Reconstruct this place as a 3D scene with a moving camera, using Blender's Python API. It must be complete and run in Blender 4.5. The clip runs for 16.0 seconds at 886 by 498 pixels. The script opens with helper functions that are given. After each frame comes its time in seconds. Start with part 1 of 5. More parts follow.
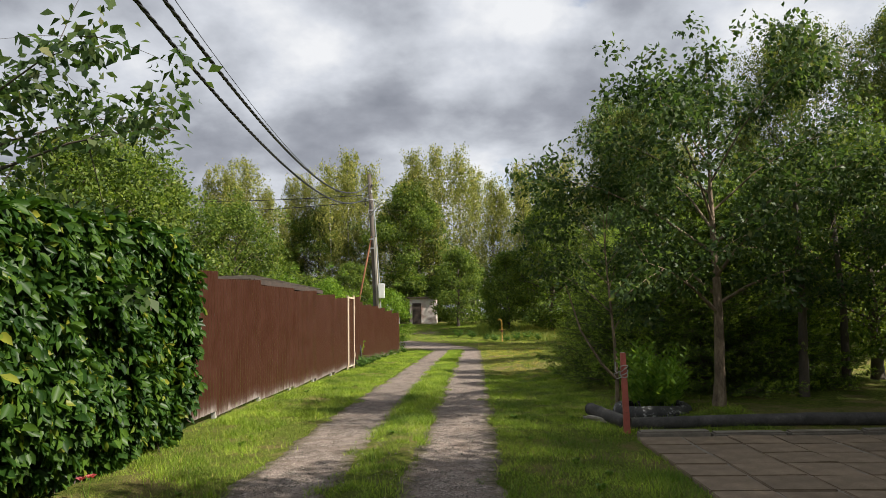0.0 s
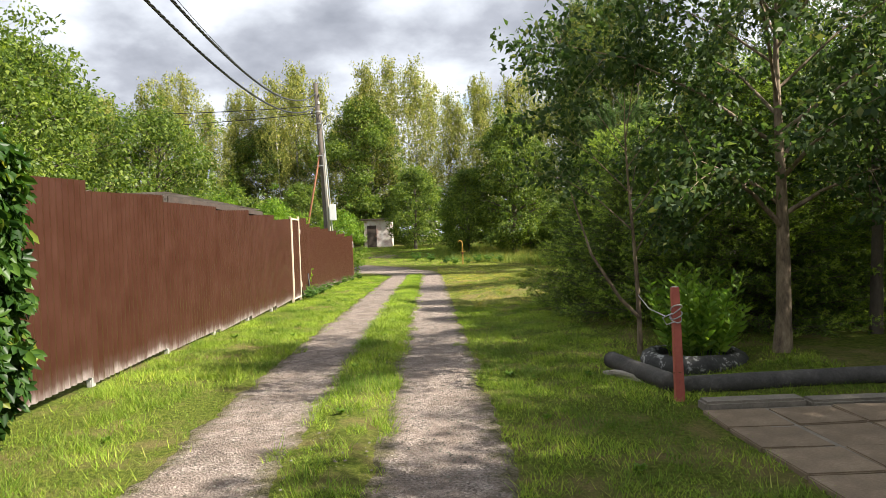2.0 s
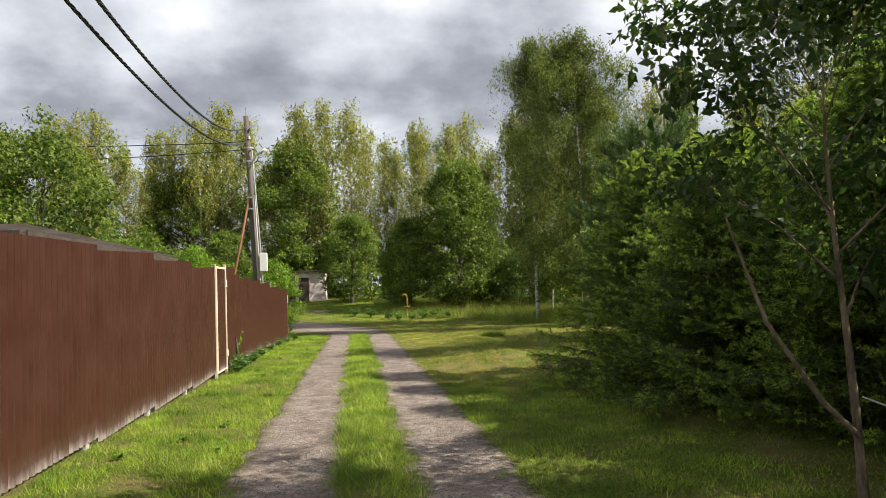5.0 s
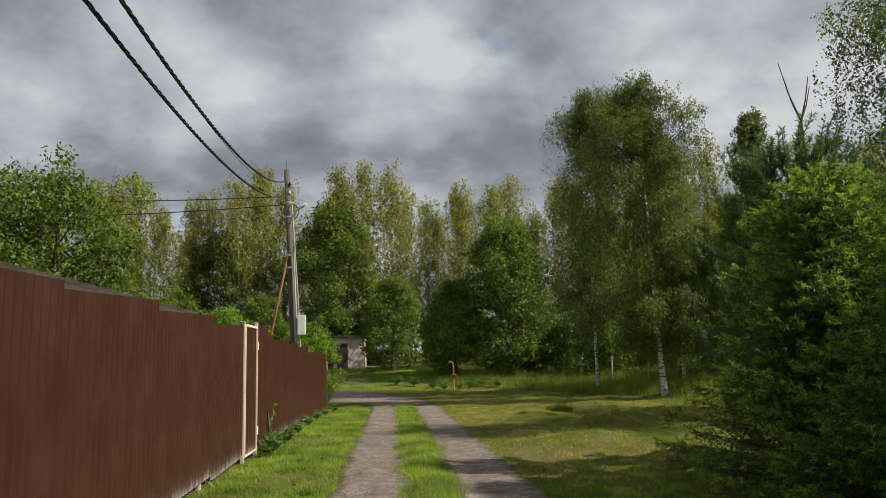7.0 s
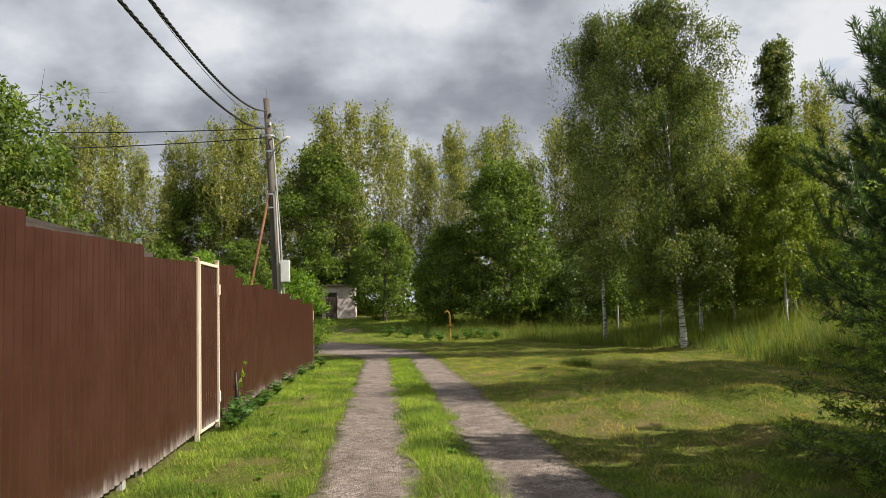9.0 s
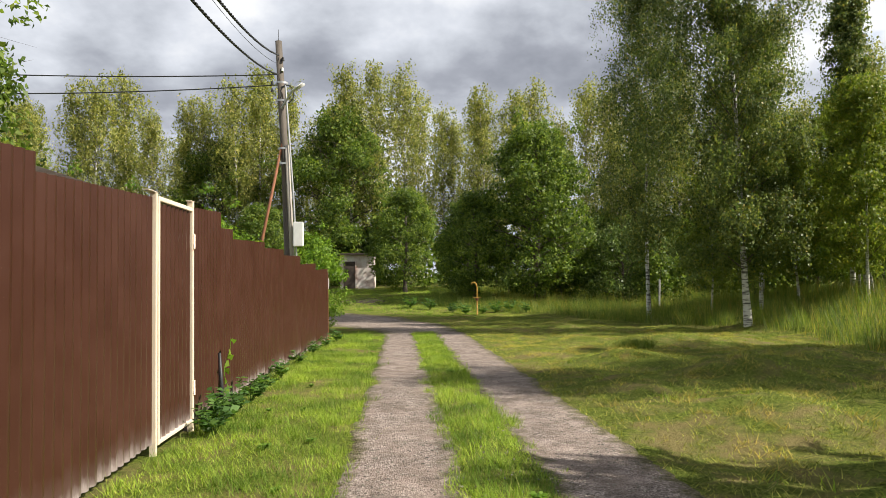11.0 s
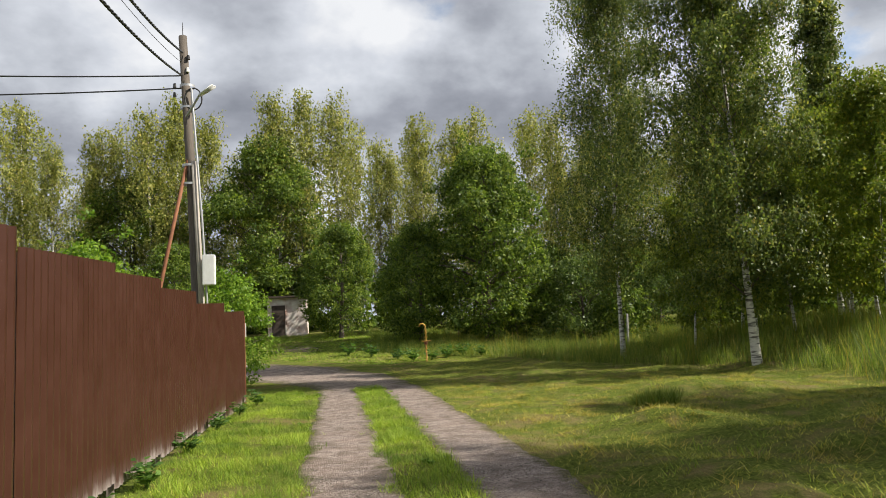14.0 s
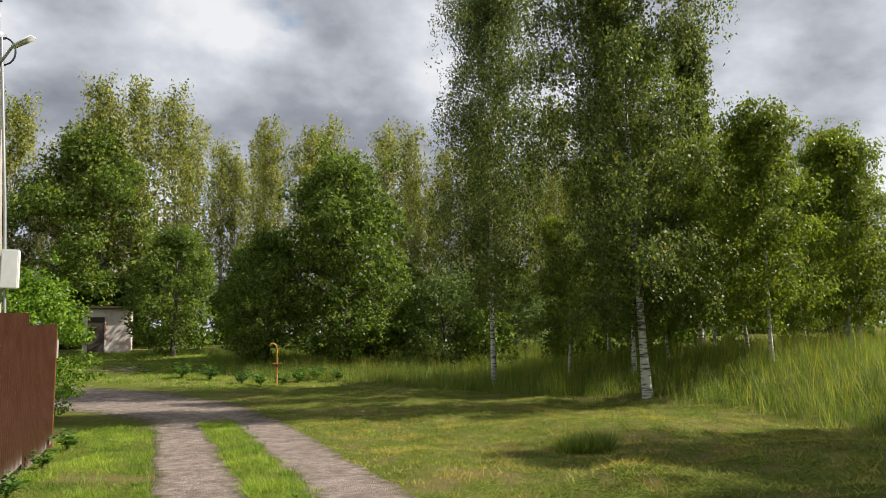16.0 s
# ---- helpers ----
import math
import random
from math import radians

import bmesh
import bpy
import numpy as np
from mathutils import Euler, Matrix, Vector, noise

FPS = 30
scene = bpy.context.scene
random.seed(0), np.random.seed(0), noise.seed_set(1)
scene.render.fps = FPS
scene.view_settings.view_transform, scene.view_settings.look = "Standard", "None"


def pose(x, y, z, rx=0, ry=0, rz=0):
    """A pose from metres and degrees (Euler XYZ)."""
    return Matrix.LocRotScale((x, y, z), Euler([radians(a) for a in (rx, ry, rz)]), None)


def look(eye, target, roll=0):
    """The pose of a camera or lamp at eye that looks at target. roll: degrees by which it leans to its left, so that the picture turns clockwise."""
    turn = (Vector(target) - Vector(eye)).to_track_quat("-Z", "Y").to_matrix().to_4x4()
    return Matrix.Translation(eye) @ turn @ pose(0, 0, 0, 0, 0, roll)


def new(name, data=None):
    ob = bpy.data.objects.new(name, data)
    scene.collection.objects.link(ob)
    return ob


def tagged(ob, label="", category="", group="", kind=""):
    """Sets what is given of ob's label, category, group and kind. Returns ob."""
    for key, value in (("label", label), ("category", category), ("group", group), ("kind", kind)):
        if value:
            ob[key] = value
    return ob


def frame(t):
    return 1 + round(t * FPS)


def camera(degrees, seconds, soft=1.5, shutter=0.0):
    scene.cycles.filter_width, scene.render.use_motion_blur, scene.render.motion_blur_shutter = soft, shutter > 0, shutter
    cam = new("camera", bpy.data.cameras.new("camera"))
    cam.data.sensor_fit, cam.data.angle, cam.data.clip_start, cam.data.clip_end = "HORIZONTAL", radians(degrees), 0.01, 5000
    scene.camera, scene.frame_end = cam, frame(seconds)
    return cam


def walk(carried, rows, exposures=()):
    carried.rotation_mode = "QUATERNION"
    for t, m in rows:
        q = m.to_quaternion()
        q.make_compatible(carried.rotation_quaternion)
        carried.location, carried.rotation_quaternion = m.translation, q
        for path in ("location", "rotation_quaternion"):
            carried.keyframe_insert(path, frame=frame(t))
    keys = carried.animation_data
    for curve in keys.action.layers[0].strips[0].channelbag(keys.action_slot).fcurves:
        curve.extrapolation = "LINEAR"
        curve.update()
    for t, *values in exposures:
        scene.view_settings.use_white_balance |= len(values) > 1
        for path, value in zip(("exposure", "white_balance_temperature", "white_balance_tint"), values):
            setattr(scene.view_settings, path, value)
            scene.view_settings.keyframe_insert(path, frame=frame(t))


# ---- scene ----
cam = camera(64.6, 16.0, 0.85)
PATH = [
    (0, (0.911, -4.828, 1.438), (0.822, -2.84, 1.634), -1.1),
    (0.5, (0.859, -4.097, 1.427), (0.789, -2.104, 1.586), -2.0),
    (1, (0.819, -3.423, 1.427), (0.761, -1.427, 1.531), -3.4),
    (1.5, (0.773, -2.622, 1.434), (0.75, -0.622, 1.43), -3.8),
    (2, (0.652, -1.931, 1.451), (0.686, 0.069, 1.422), -2.1),
    (2.5, (0.641, -1.15, 1.496), (0.717, 0.848, 1.505), -1.4),
    (3, (0.531, -0.513, 1.484), (0.668, 1.482, 1.501), -2.1),
    (3.5, (0.403, 0.085, 1.488), (0.587, 2.075, 1.562), -2.7),
    (3.7, (0.297, 0.347, 1.484), (0.517, 2.333, 1.566), -2.9),
    (5.8, (-0.375, 3.027, 1.559), (-0.105, 4.999, 1.753), -1.6),
    (6, (-0.436, 3.328, 1.572), (-0.146, 5.292, 1.814), -1.3),
    (6.5, (-0.469, 3.942, 1.576), (-0.205, 5.898, 1.9), -1.4),
    (7, (-0.527, 4.537, 1.479), (-0.38, 6.508, 1.787), -1.8),
    (7.5, (-0.477, 5.237, 1.438), (-0.303, 7.21, 1.718), -2.2),
    (8, (-0.538, 5.981, 1.447), (-0.333, 7.955, 1.696), -2.2),
    (8.5, (-0.637, 6.58, 1.444), (-0.435, 8.56, 1.641), -2.1),
    (8.7, (-0.642, 6.831, 1.452), (-0.466, 8.814, 1.635), -2.0),
    (10.8, (-0.82, 9.723, 1.336), (-0.635, 11.711, 1.445), -1.0),
    (11, (-0.834, 9.966, 1.362), (-0.714, 11.96, 1.454), -0.9),
    (11.5, (-0.866, 10.606, 1.341), (-0.788, 12.605, 1.368), -1.4),
    (12, (-0.799, 11.313, 1.33), (-0.739, 13.312, 1.351), -2.3),
    (12.5, (-0.889, 11.994, 1.339), (-0.839, 13.992, 1.421), -2.6),
    (13, (-0.909, 12.636, 1.358), (-0.838, 14.63, 1.508), -3.0),
    (13.5, (-1.024, 13.306, 1.38), (-0.889, 15.291, 1.583), -2.4),
    (14, (-0.933, 13.962, 1.315), (-0.623, 15.927, 1.522), -2.8),
    (14.5, (-1.119, 14.67, 1.37), (-0.65, 16.603, 1.579), -2.4),
    (15, (-1.267, 15.2, 1.415), (-0.666, 17.098, 1.6), -1.9),
    (15.5, (-1.228, 15.817, 1.405), (-0.565, 17.693, 1.61), -1.4),
    (16, (-1.336, 16.463, 1.434), (-0.587, 18.301, 1.68), -1.2),
]
walk(cam, [(t, look(e, g, r)) for t, e, g, r in PATH], [(0, 0.6), (1.5, 0.95), (2.1, 1.28), (3.0, 1.1), (3.7, 1.02), (5.8, 0.5), (7.0, 0.1), (8.5, 0.42), (10.8, 0.7), (11.9, 1.06), (12.5, 0.95), (13.5, 0.68), (16, 0.56)])

# ---- world, sun ----
SUN_EL, SUN_AZ = radians(42), radians(107)     # azimuth clockwise from +y
world = bpy.data.worlds.new("sky")
scene.world = world
world.use_nodes = True


def ramp(tree, fac, stops):
    r = tree.nodes.new("ShaderNodeValToRGB")
    e = r.color_ramp.elements
    while len(e) < len(stops):
        e.new(0.5)
    for el, (p, c) in zip(e, stops):
        el.position, el.color = p, (*c, 1) if len(c) == 3 else c
    tree.links.new(fac, r.inputs["Fac"])
    return r.outputs["Color"]


def mixc(tree, fac, a, b, mode="MIX"):
    m = tree.nodes.new("ShaderNodeMix")
    m.data_type, m.blend_type = "RGBA", mode
    for sock, v in ((m.inputs[0], fac), (m.inputs[6], a), (m.inputs[7], b)):
        if isinstance(v, bpy.types.NodeSocket):
            tree.links.new(v, sock)
        elif isinstance(v, (int, float)):
            sock.default_value = v
        else:
            sock.default_value = (*v, 1)
    return m.outputs[2]


def noise_out(tree, vec, scale, detail=4, rough=0.55, distortion=0.0):
    n = tree.nodes.new("ShaderNodeTexNoise")
    n.inputs["Scale"].default_value = scale
    n.inputs["Detail"].default_value = detail
    n.inputs["Roughness"].default_value = rough
    n.inputs["Distortion"].default_value = distortion
    if vec is not None:
        tree.links.new(vec, n.inputs["Vector"])
    return n.outputs["Fac"]


def vmath(tree, op, a, b=None):
    m = tree.nodes.new("ShaderNodeVectorMath")
    m.operation = op
    for sock, v in zip(m.inputs, (a, b)):
        if isinstance(v, bpy.types.NodeSocket):
            tree.links.new(v, sock)
        elif v is not None:
            sock.default_value = v
    return m.outputs[0]


def fmath(tree, op, a, b=0.0):
    m = tree.nodes.new("ShaderNodeMath")
    m.operation = op
    for sock, v in zip(m.inputs, (a, b)):
        if isinstance(v, bpy.types.NodeSocket):
            tree.links.new(v, sock)
        else:
            sock.default_value = v
    return m.outputs[0]


def build_sky():
    t = world.node_tree
    t.nodes.clear()
    out = t.nodes.new("ShaderNodeOutputWorld")
    bg = t.nodes.new("ShaderNodeBackground")
    bg.inputs["Strength"].default_value = 0.1
    sky = t.nodes.new("ShaderNodeTexSky")
    sky.sky_type, sky.sun_disc = "NISHITA", False
    sky.sun_elevation, sky.sun_rotation = SUN_EL, SUN_AZ
    co = t.nodes.new("ShaderNodeTexCoord").outputs["Generated"]
    # cloud layer: the directions projected onto a flat sheet overhead
    sep = t.nodes.new("ShaderNodeSeparateXYZ")
    t.links.new(co, sep.inputs[0])
    lift = fmath(t, "ADD", fmath(t, "MAXIMUM", sep.outputs[2], 0.0), 0.38)
    flatten = t.nodes.new("ShaderNodeCombineXYZ")
    t.links.new(fmath(t, "DIVIDE", sep.outputs[0], lift), flatten.inputs[0])
    t.links.new(fmath(t, "DIVIDE", sep.outputs[1], lift), flatten.inputs[1])
    flat = vmath(t, "ADD", flatten.outputs[0], (3.83, 8.4, 0.4))
    body = noise_out(t, flat, 2.7, 9, 0.52, 0.05)
    toward = noise_out(t, vmath(t, "ADD", flat, (0.08, -0.05, 0.0)), 2.7, 9, 0.52, 0.05)
    broad = noise_out(t, vmath(t, "ADD", flat, (3.0, 5.0, 2.0)), 1.1, 3, 0.5, 0.0)
    cover = ramp(t, body, [(0.25, (0, 0, 0)), (0.33, (1, 1, 1))])
    lit = fmath(t, "MULTIPLY", fmath(t, "SUBTRACT", body, toward), 1.1)
    depth = fmath(t, "SUBTRACT", fmath(t, "ADD", fmath(t, "MULTIPLY", body, 0.85), fmath(t, "MULTIPLY", broad, 0.15)), lit)
    tone = ramp(t, depth, [(0.34, (0.88, 0.88, 0.88)), (0.43, (0.67, 0.69, 0.73)), (0.51, (0.52, 0.54, 0.58)), (0.6, (0.36, 0.375, 0.415)), (0.74, (0.22, 0.235, 0.27))])
    cloud = mixc(t, 1.0, tone, (6.6, 6.7, 6.9), "MULTIPLY")
    t.links.new(mixc(t, cover, sky.outputs[0], cloud), bg.inputs["Color"])
    t.links.new(bg.outputs[0], out.inputs[0])


build_sky()
sun = new("sun", bpy.data.lights.new("sun", "SUN"))
sun.data.energy, sun.data.angle, sun.data.color = 5.0, radians(0.6), (1.0, 0.93, 0.82)
sun_from = Vector((math.sin(SUN_AZ) * math.cos(SUN_EL), math.cos(SUN_AZ) * math.cos(SUN_EL), math.sin(SUN_EL)))
sun.matrix_world = look(sun_from * 100, (0, 0, 0))


# ---- materials ----
def material(name):
    m = bpy.data.materials.new(name)
    m.use_nodes = True
    t = m.node_tree
    return m, t, t.nodes["Principled BSDF"]


def bump(t, bsdf, height, strength=0.4, distance=0.02):
    b = t.nodes.new("ShaderNodeBump")
    b.inputs["Strength"].default_value, b.inputs["Distance"].default_value = strength, distance
    t.links.new(height, b.inputs["Height"])
    t.links.new(b.outputs[0], bsdf.inputs["Normal"])


def obj_co(t):
    return t.nodes.new("ShaderNodeTexCoord").outputs["Object"]


def world_co(t):
    return t.nodes.new("ShaderNodeNewGeometry").outputs["Position"]


def leaf_mat(name, dark, mid, light, odd=None, passing=0.4, rough=0.46, patchy=0.3, gloss=0.22):
    """Leaves whose colour varies leaf by leaf, some of the light passing through."""
    m, t, b = material(name)
    rnd = t.nodes.new("ShaderNodeNewGeometry").outputs["Random Per Island"]
    stops = [(0.0, dark), (0.5, mid), (0.93, light)]
    stops.append((1.0, odd or light))
    col = ramp(t, rnd, stops)
    patch = noise_out(t, world_co(t), 0.9, 2)
    col = mixc(t, ramp(t, patch, [(0.4, (0, 0, 0)), (0.75, (0.3,) * 3)]), col, mid)
    if patchy:
        spots = noise_out(t, world_co(t), 1.1, 5, 0.6, 0.4)
        col = mixc(t, 1.0, col, ramp(t, spots, [(0.36, (1 - patchy, 1 - 0.85 * patchy, 1 - patchy)), (0.62, (1 + patchy * 0.5, 1 + patchy * 0.4, 1.0))]), "MULTIPLY")
    t.links.new(col, b.inputs["Base Color"])
    b.inputs["Roughness"].default_value = rough
    b.inputs["Specular IOR Level"].default_value = gloss
    tr = t.nodes.new("ShaderNodeBsdfTranslucent")
    t.links.new(mixc(t, 1.0, col, (1.5, 1.6, 0.8), "MULTIPLY"), tr.inputs["Color"])
    mx = t.nodes.new("ShaderNodeMixShader")
    mx.inputs[0].default_value = passing
    t.links.new(b.outputs[0], mx.inputs[1])
    t.links.new(tr.outputs[0], mx.inputs[2])
    t.links.new(mx.outputs[0], t.nodes["Material Output"].inputs["Surface"])
    return m


def rough_mat(name, stops, scale, fine, rough=0.85, strength=0.5, distance=0.02, metal=0.0, stretch=None, per_object=0.0):
    """A rough surface of two scales of variation."""
    m, t, b = material(name)
    co = obj_co(t)
    if stretch:
        co = vmath(t, "MULTIPLY", co, stretch)
    n1, n2 = noise_out(t, co, scale, 5), noise_out(t, co, fine, 4, 0.7)
    f = fmath(t, "ADD", fmath(t, "MULTIPLY", n1, 0.6), fmath(t, "MULTIPLY", n2, 0.4))
    col = ramp(t, f, stops)
    if per_object:
        r = t.nodes.new("ShaderNodeObjectInfo").outputs["Random"]
        col = mixc(t, 1.0, col, ramp(t, r, [(0, (1 - per_object,) * 3), (1, (1 + per_object,) * 3)]), "MULTIPLY")
    t.links.new(col, b.inputs["Base Color"])
    b.inputs["Roughness"].default_value, b.inputs["Metallic"].default_value = rough, metal
    bump(t, b, f, strength, distance)
    return m


M_BIRCH = leaf_mat("birch_leaf", (0.045, 0.078, 0.024), (0.118, 0.155, 0.048), (0.23, 0.25, 0.075), (0.324, 0.257, 0.054))
M_YBIRCH = leaf_mat("young_birch_leaf", (0.09, 0.14, 0.022), (0.17, 0.22, 0.036), (0.26, 0.28, 0.05), (0.36, 0.3, 0.06))
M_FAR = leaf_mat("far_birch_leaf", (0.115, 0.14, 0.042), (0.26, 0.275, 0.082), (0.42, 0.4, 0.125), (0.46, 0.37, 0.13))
M_BROAD = leaf_mat("broad_leaf", (0.045, 0.08, 0.018), (0.115, 0.175, 0.036), (0.24, 0.295, 0.058))
M_BRIGHT = leaf_mat("bright_leaf", (0.078, 0.156, 0.0195), (0.156, 0.26, 0.0325), (0.247, 0.351, 0.0455))
M_APPLE = leaf_mat("apple_leaf", (0.03, 0.062, 0.022), (0.06, 0.1, 0.035), (0.115, 0.16, 0.062), (0.2, 0.2, 0.075))
M_WILLOW = leaf_mat("willow_leaf", (0.05, 0.085, 0.026), (0.1, 0.15, 0.045), (0.2, 0.245, 0.085))
M_CREEPER = leaf_mat("creeper_leaf", (0.018, 0.05, 0.011), (0.037, 0.088, 0.016), (0.085, 0.16, 0.022), (0.28, 0.28, 0.04), 0.3, 0.4)
M_PHLOX = leaf_mat("phlox_leaf", (0.09, 0.18, 0.028), (0.15, 0.26, 0.04), (0.23, 0.34, 0.055))
M_NEEDLE = leaf_mat("spruce_needle", (0.065, 0.115, 0.026), (0.115, 0.185, 0.042), (0.2, 0.27, 0.062), (0.26, 0.31, 0.07), 0.38, 0.45)
M_SHOOT = leaf_mat("spruce_shoot", (0.2, 0.29, 0.06), (0.29, 0.39, 0.08), (0.38, 0.46, 0.1), None, 0.4, 0.45)
M_PINE = leaf_mat("pine_needle", (0.06, 0.11, 0.045), (0.1, 0.17, 0.066), (0.18, 0.26, 0.1), None, 0.25, 0.45)
M_BLADE = leaf_mat("grass_blade", (0.12, 0.2, 0.03), (0.235, 0.345, 0.048), (0.36, 0.44, 0.075), (0.5, 0.43, 0.18), 0.35, 0.6, patchy=0.55, gloss=0.2)
M_HAY = leaf_mat("mown_grass_blade", (0.17, 0.2, 0.035), (0.29, 0.305, 0.058), (0.41, 0.385, 0.1), (0.5, 0.42, 0.2), 0.25, 0.65, patchy=0.5, gloss=0.2)
M_TALL = leaf_mat("tall_grass_blade", (0.08, 0.135, 0.03), (0.16, 0.22, 0.045), (0.3, 0.32, 0.08), (0.45, 0.36, 0.1), 0.4, 0.55, patchy=0.4, gloss=0.2)
M_BARK = rough_mat("bark", [(0.3, (0.045, 0.035, 0.028)), (0.7, (0.15, 0.12, 0.095))], 6, 40, stretch=(1, 1, 0.3))
M_BARK_APPLE = rough_mat("apple_bark", [(0.36, (0.07, 0.048, 0.032)), (0.5, (0.2, 0.145, 0.095)), (0.66, (0.33, 0.255, 0.175))], 9, 45, 0.85, 0.8, 0.03, stretch=(1, 1, 0.3))
M_TWIG = rough_mat("twig_bark", [(0.3, (0.06, 0.045, 0.04)), (0.7, (0.14, 0.11, 0.09))], 8, 40)


def birch_bark():
    m, t, b = material("birch_bark")
    co = obj_co(t)
    marks = noise_out(t, vmath(t, "MULTIPLY", co, (4, 4, 22)), 1.0, 3, 0.6)
    big = noise_out(t, vmath(t, "MULTIPLY", co, (3, 3, 2.2)), 1.0, 3, 0.6)
    f = ramp(t, marks, [(0.5, (0, 0, 0)), (0.62, (1, 1, 1))])
    g = ramp(t, big, [(0.55, (0, 0, 0)), (0.68, (1, 1, 1))])
    col = mixc(t, f, (0.62, 0.6, 0.55), (0.09, 0.08, 0.07))
    col = mixc(t, g, col, (0.06, 0.055, 0.05))
    t.links.new(col, b.inputs["Base Color"])
    b.inputs["Roughness"].default_value = 0.75
    bump(t, b, big, 0.4, 0.02)
    return m


M_BIRCHBARK = birch_bark()


def ground_mat():
    m, t, b = material("lawn_soil")
    p = world_co(t)
    big, mid, fine = noise_out(t, p, 0.35, 4), noise_out(t, p, 2.2, 5, 0.6), noise_out(t, p, 24, 6, 0.8)
    straw = noise_out(t, vmath(t, "MULTIPLY", p, (1.0, 2.2, 1.0)), 60, 5, 0.85, 0.8)
    green = ramp(t, fine, [(0.33, (0.03, 0.046, 0.009)), (0.5, (0.1, 0.13, 0.022)), (0.66, (0.22, 0.24, 0.045))])
    dry = ramp(t, straw, [(0.33, (0.06, 0.048, 0.02)), (0.52, (0.2, 0.16, 0.068)), (0.68, (0.38, 0.31, 0.14))])
    f = fmath(t, "ADD", fmath(t, "MULTIPLY", big, 0.4), fmath(t, "MULTIPLY", mid, 0.6))
    col = mixc(t, ramp(t, f, [(0.48, (0, 0, 0)), (0.6, (0.9,) * 3)]), green, dry)
    t.links.new(col, b.inputs["Base Color"])
    b.inputs["Roughness"].default_value = 1.0
    b.inputs["Specular IOR Level"].default_value = 0.05
    bump(t, b, fine, 0.8, 0.05)
    return m


def gravel_mat():
    m, t, b = material("grey_gravel")
    p = world_co(t)
    v = t.nodes.new("ShaderNodeTexVoronoi")
    v.inputs["Scale"].default_value = 70
    t.links.new(p, v.inputs["Vector"])
    stone = ramp(t, v.outputs["Color"], [(0.15, (0.05, 0.041, 0.036)), (0.5, (0.24, 0.2, 0.178)), (0.85, (0.58, 0.51, 0.46))])
    small = t.nodes.new("ShaderNodeTexVoronoi")
    small.inputs["Scale"].default_value = 170
    t.links.new(p, small.inputs["Vector"])
    grit = ramp(t, small.outputs["Color"], [(0.2, (0.09, 0.075, 0.064)), (0.8, (0.4, 0.345, 0.31))])
    dust = ramp(t, noise_out(t, p, 1.6, 5, 0.65), [(0.35, (0.175, 0.13, 0.104)), (0.65, (0.385, 0.305, 0.26))])
    loose = ramp(t, noise_out(t, p, 2.3, 4, 0.7, 0.5), [(0.4, (0.1,) * 3), (0.6, (0.8,) * 3)])
    col = mixc(t, loose, mixc(t, 0.45, dust, grit), mixc(t, 0.3, stone, grit))
    blot = ramp(t, noise_out(t, p, 4.5, 6, 0.7, 0.6), [(0.38, (0.66, 0.63, 0.6)), (0.6, (1.14, 1.12, 1.1))])
    col = mixc(t, 1.0, col, blot, "MULTIPLY")
    at = t.nodes.new("ShaderNodeAttribute")
    at.attribute_name = "inward"
    worn = fmath(t, "ADD", at.outputs["Fac"], fmath(t, "MULTIPLY", fmath(t, "SUBTRACT", noise_out(t, p, 5, 6, 0.75), 0.5), 1.5))
    soil = ramp(t, noise_out(t, p, 30, 5, 0.8), [(0.35, (0.035, 0.035, 0.014)), (0.5, (0.1, 0.09, 0.045)), (0.65, (0.2, 0.175, 0.1))])
    col = mixc(t, ramp(t, worn, [(0.12, (0, 0, 0)), (0.42, (1, 1, 1))]), soil, col)
    t.links.new(col, b.inputs["Base Color"])
    b.inputs["Roughness"].default_value = 0.95
    b.inputs["Specular IOR Level"].default_value = 0.15
    h = fmath(t, "ADD", v.outputs["Distance"], noise_out(t, p, 45, 4, 0.7))
    bump(t, b, h, 0.9, 0.014)
    return m


def fence_mat():
    m, t, b = material("brown_painted_steel")
    co = world_co(t)
    n = noise_out(t, co, 3, 4)
    col = ramp(t, n, [(0.3, (0.045, 0.0168, 0.0102)), (0.7, (0.058, 0.0222, 0.0136))])
    speck = ramp(t, noise_out(t, co, 55, 2), [(0.72, (0, 0, 0)), (0.8, (0.5,) * 3)])
    col = mixc(t, speck, col, (0.2, 0.13, 0.1))
    # pale powder splashed up from the soil
    at = t.nodes.new("ShaderNodeAttribute")
    at.attribute_name = "above_foot"
    streak = noise_out(t, vmath(t, "MULTIPLY", co, (1.0, 9.0, 1.6)), 1.6, 5, 0.65)
    reach = fmath(t, "SUBTRACT", at.outputs["Fac"], fmath(t, "MULTIPLY", fmath(t, "SUBTRACT", streak, 0.5), 0.3))
    dust = ramp(t, reach, [(0.0, (0.5,) * 3), (0.035, (0.28,) * 3), (0.1, (0.05,) * 3), (0.22, (0, 0, 0))])
    col = mixc(t, dust, col, (0.5, 0.44, 0.42))
    t.links.new(col, b.inputs["Base Color"])
    t.links.new(ramp(t, n, [(0.3, (0.3,) * 3), (0.7, (0.42,) * 3)]), b.inputs["Roughness"])
    b.inputs["Specular IOR Level"].default_value = 0.4
    return m


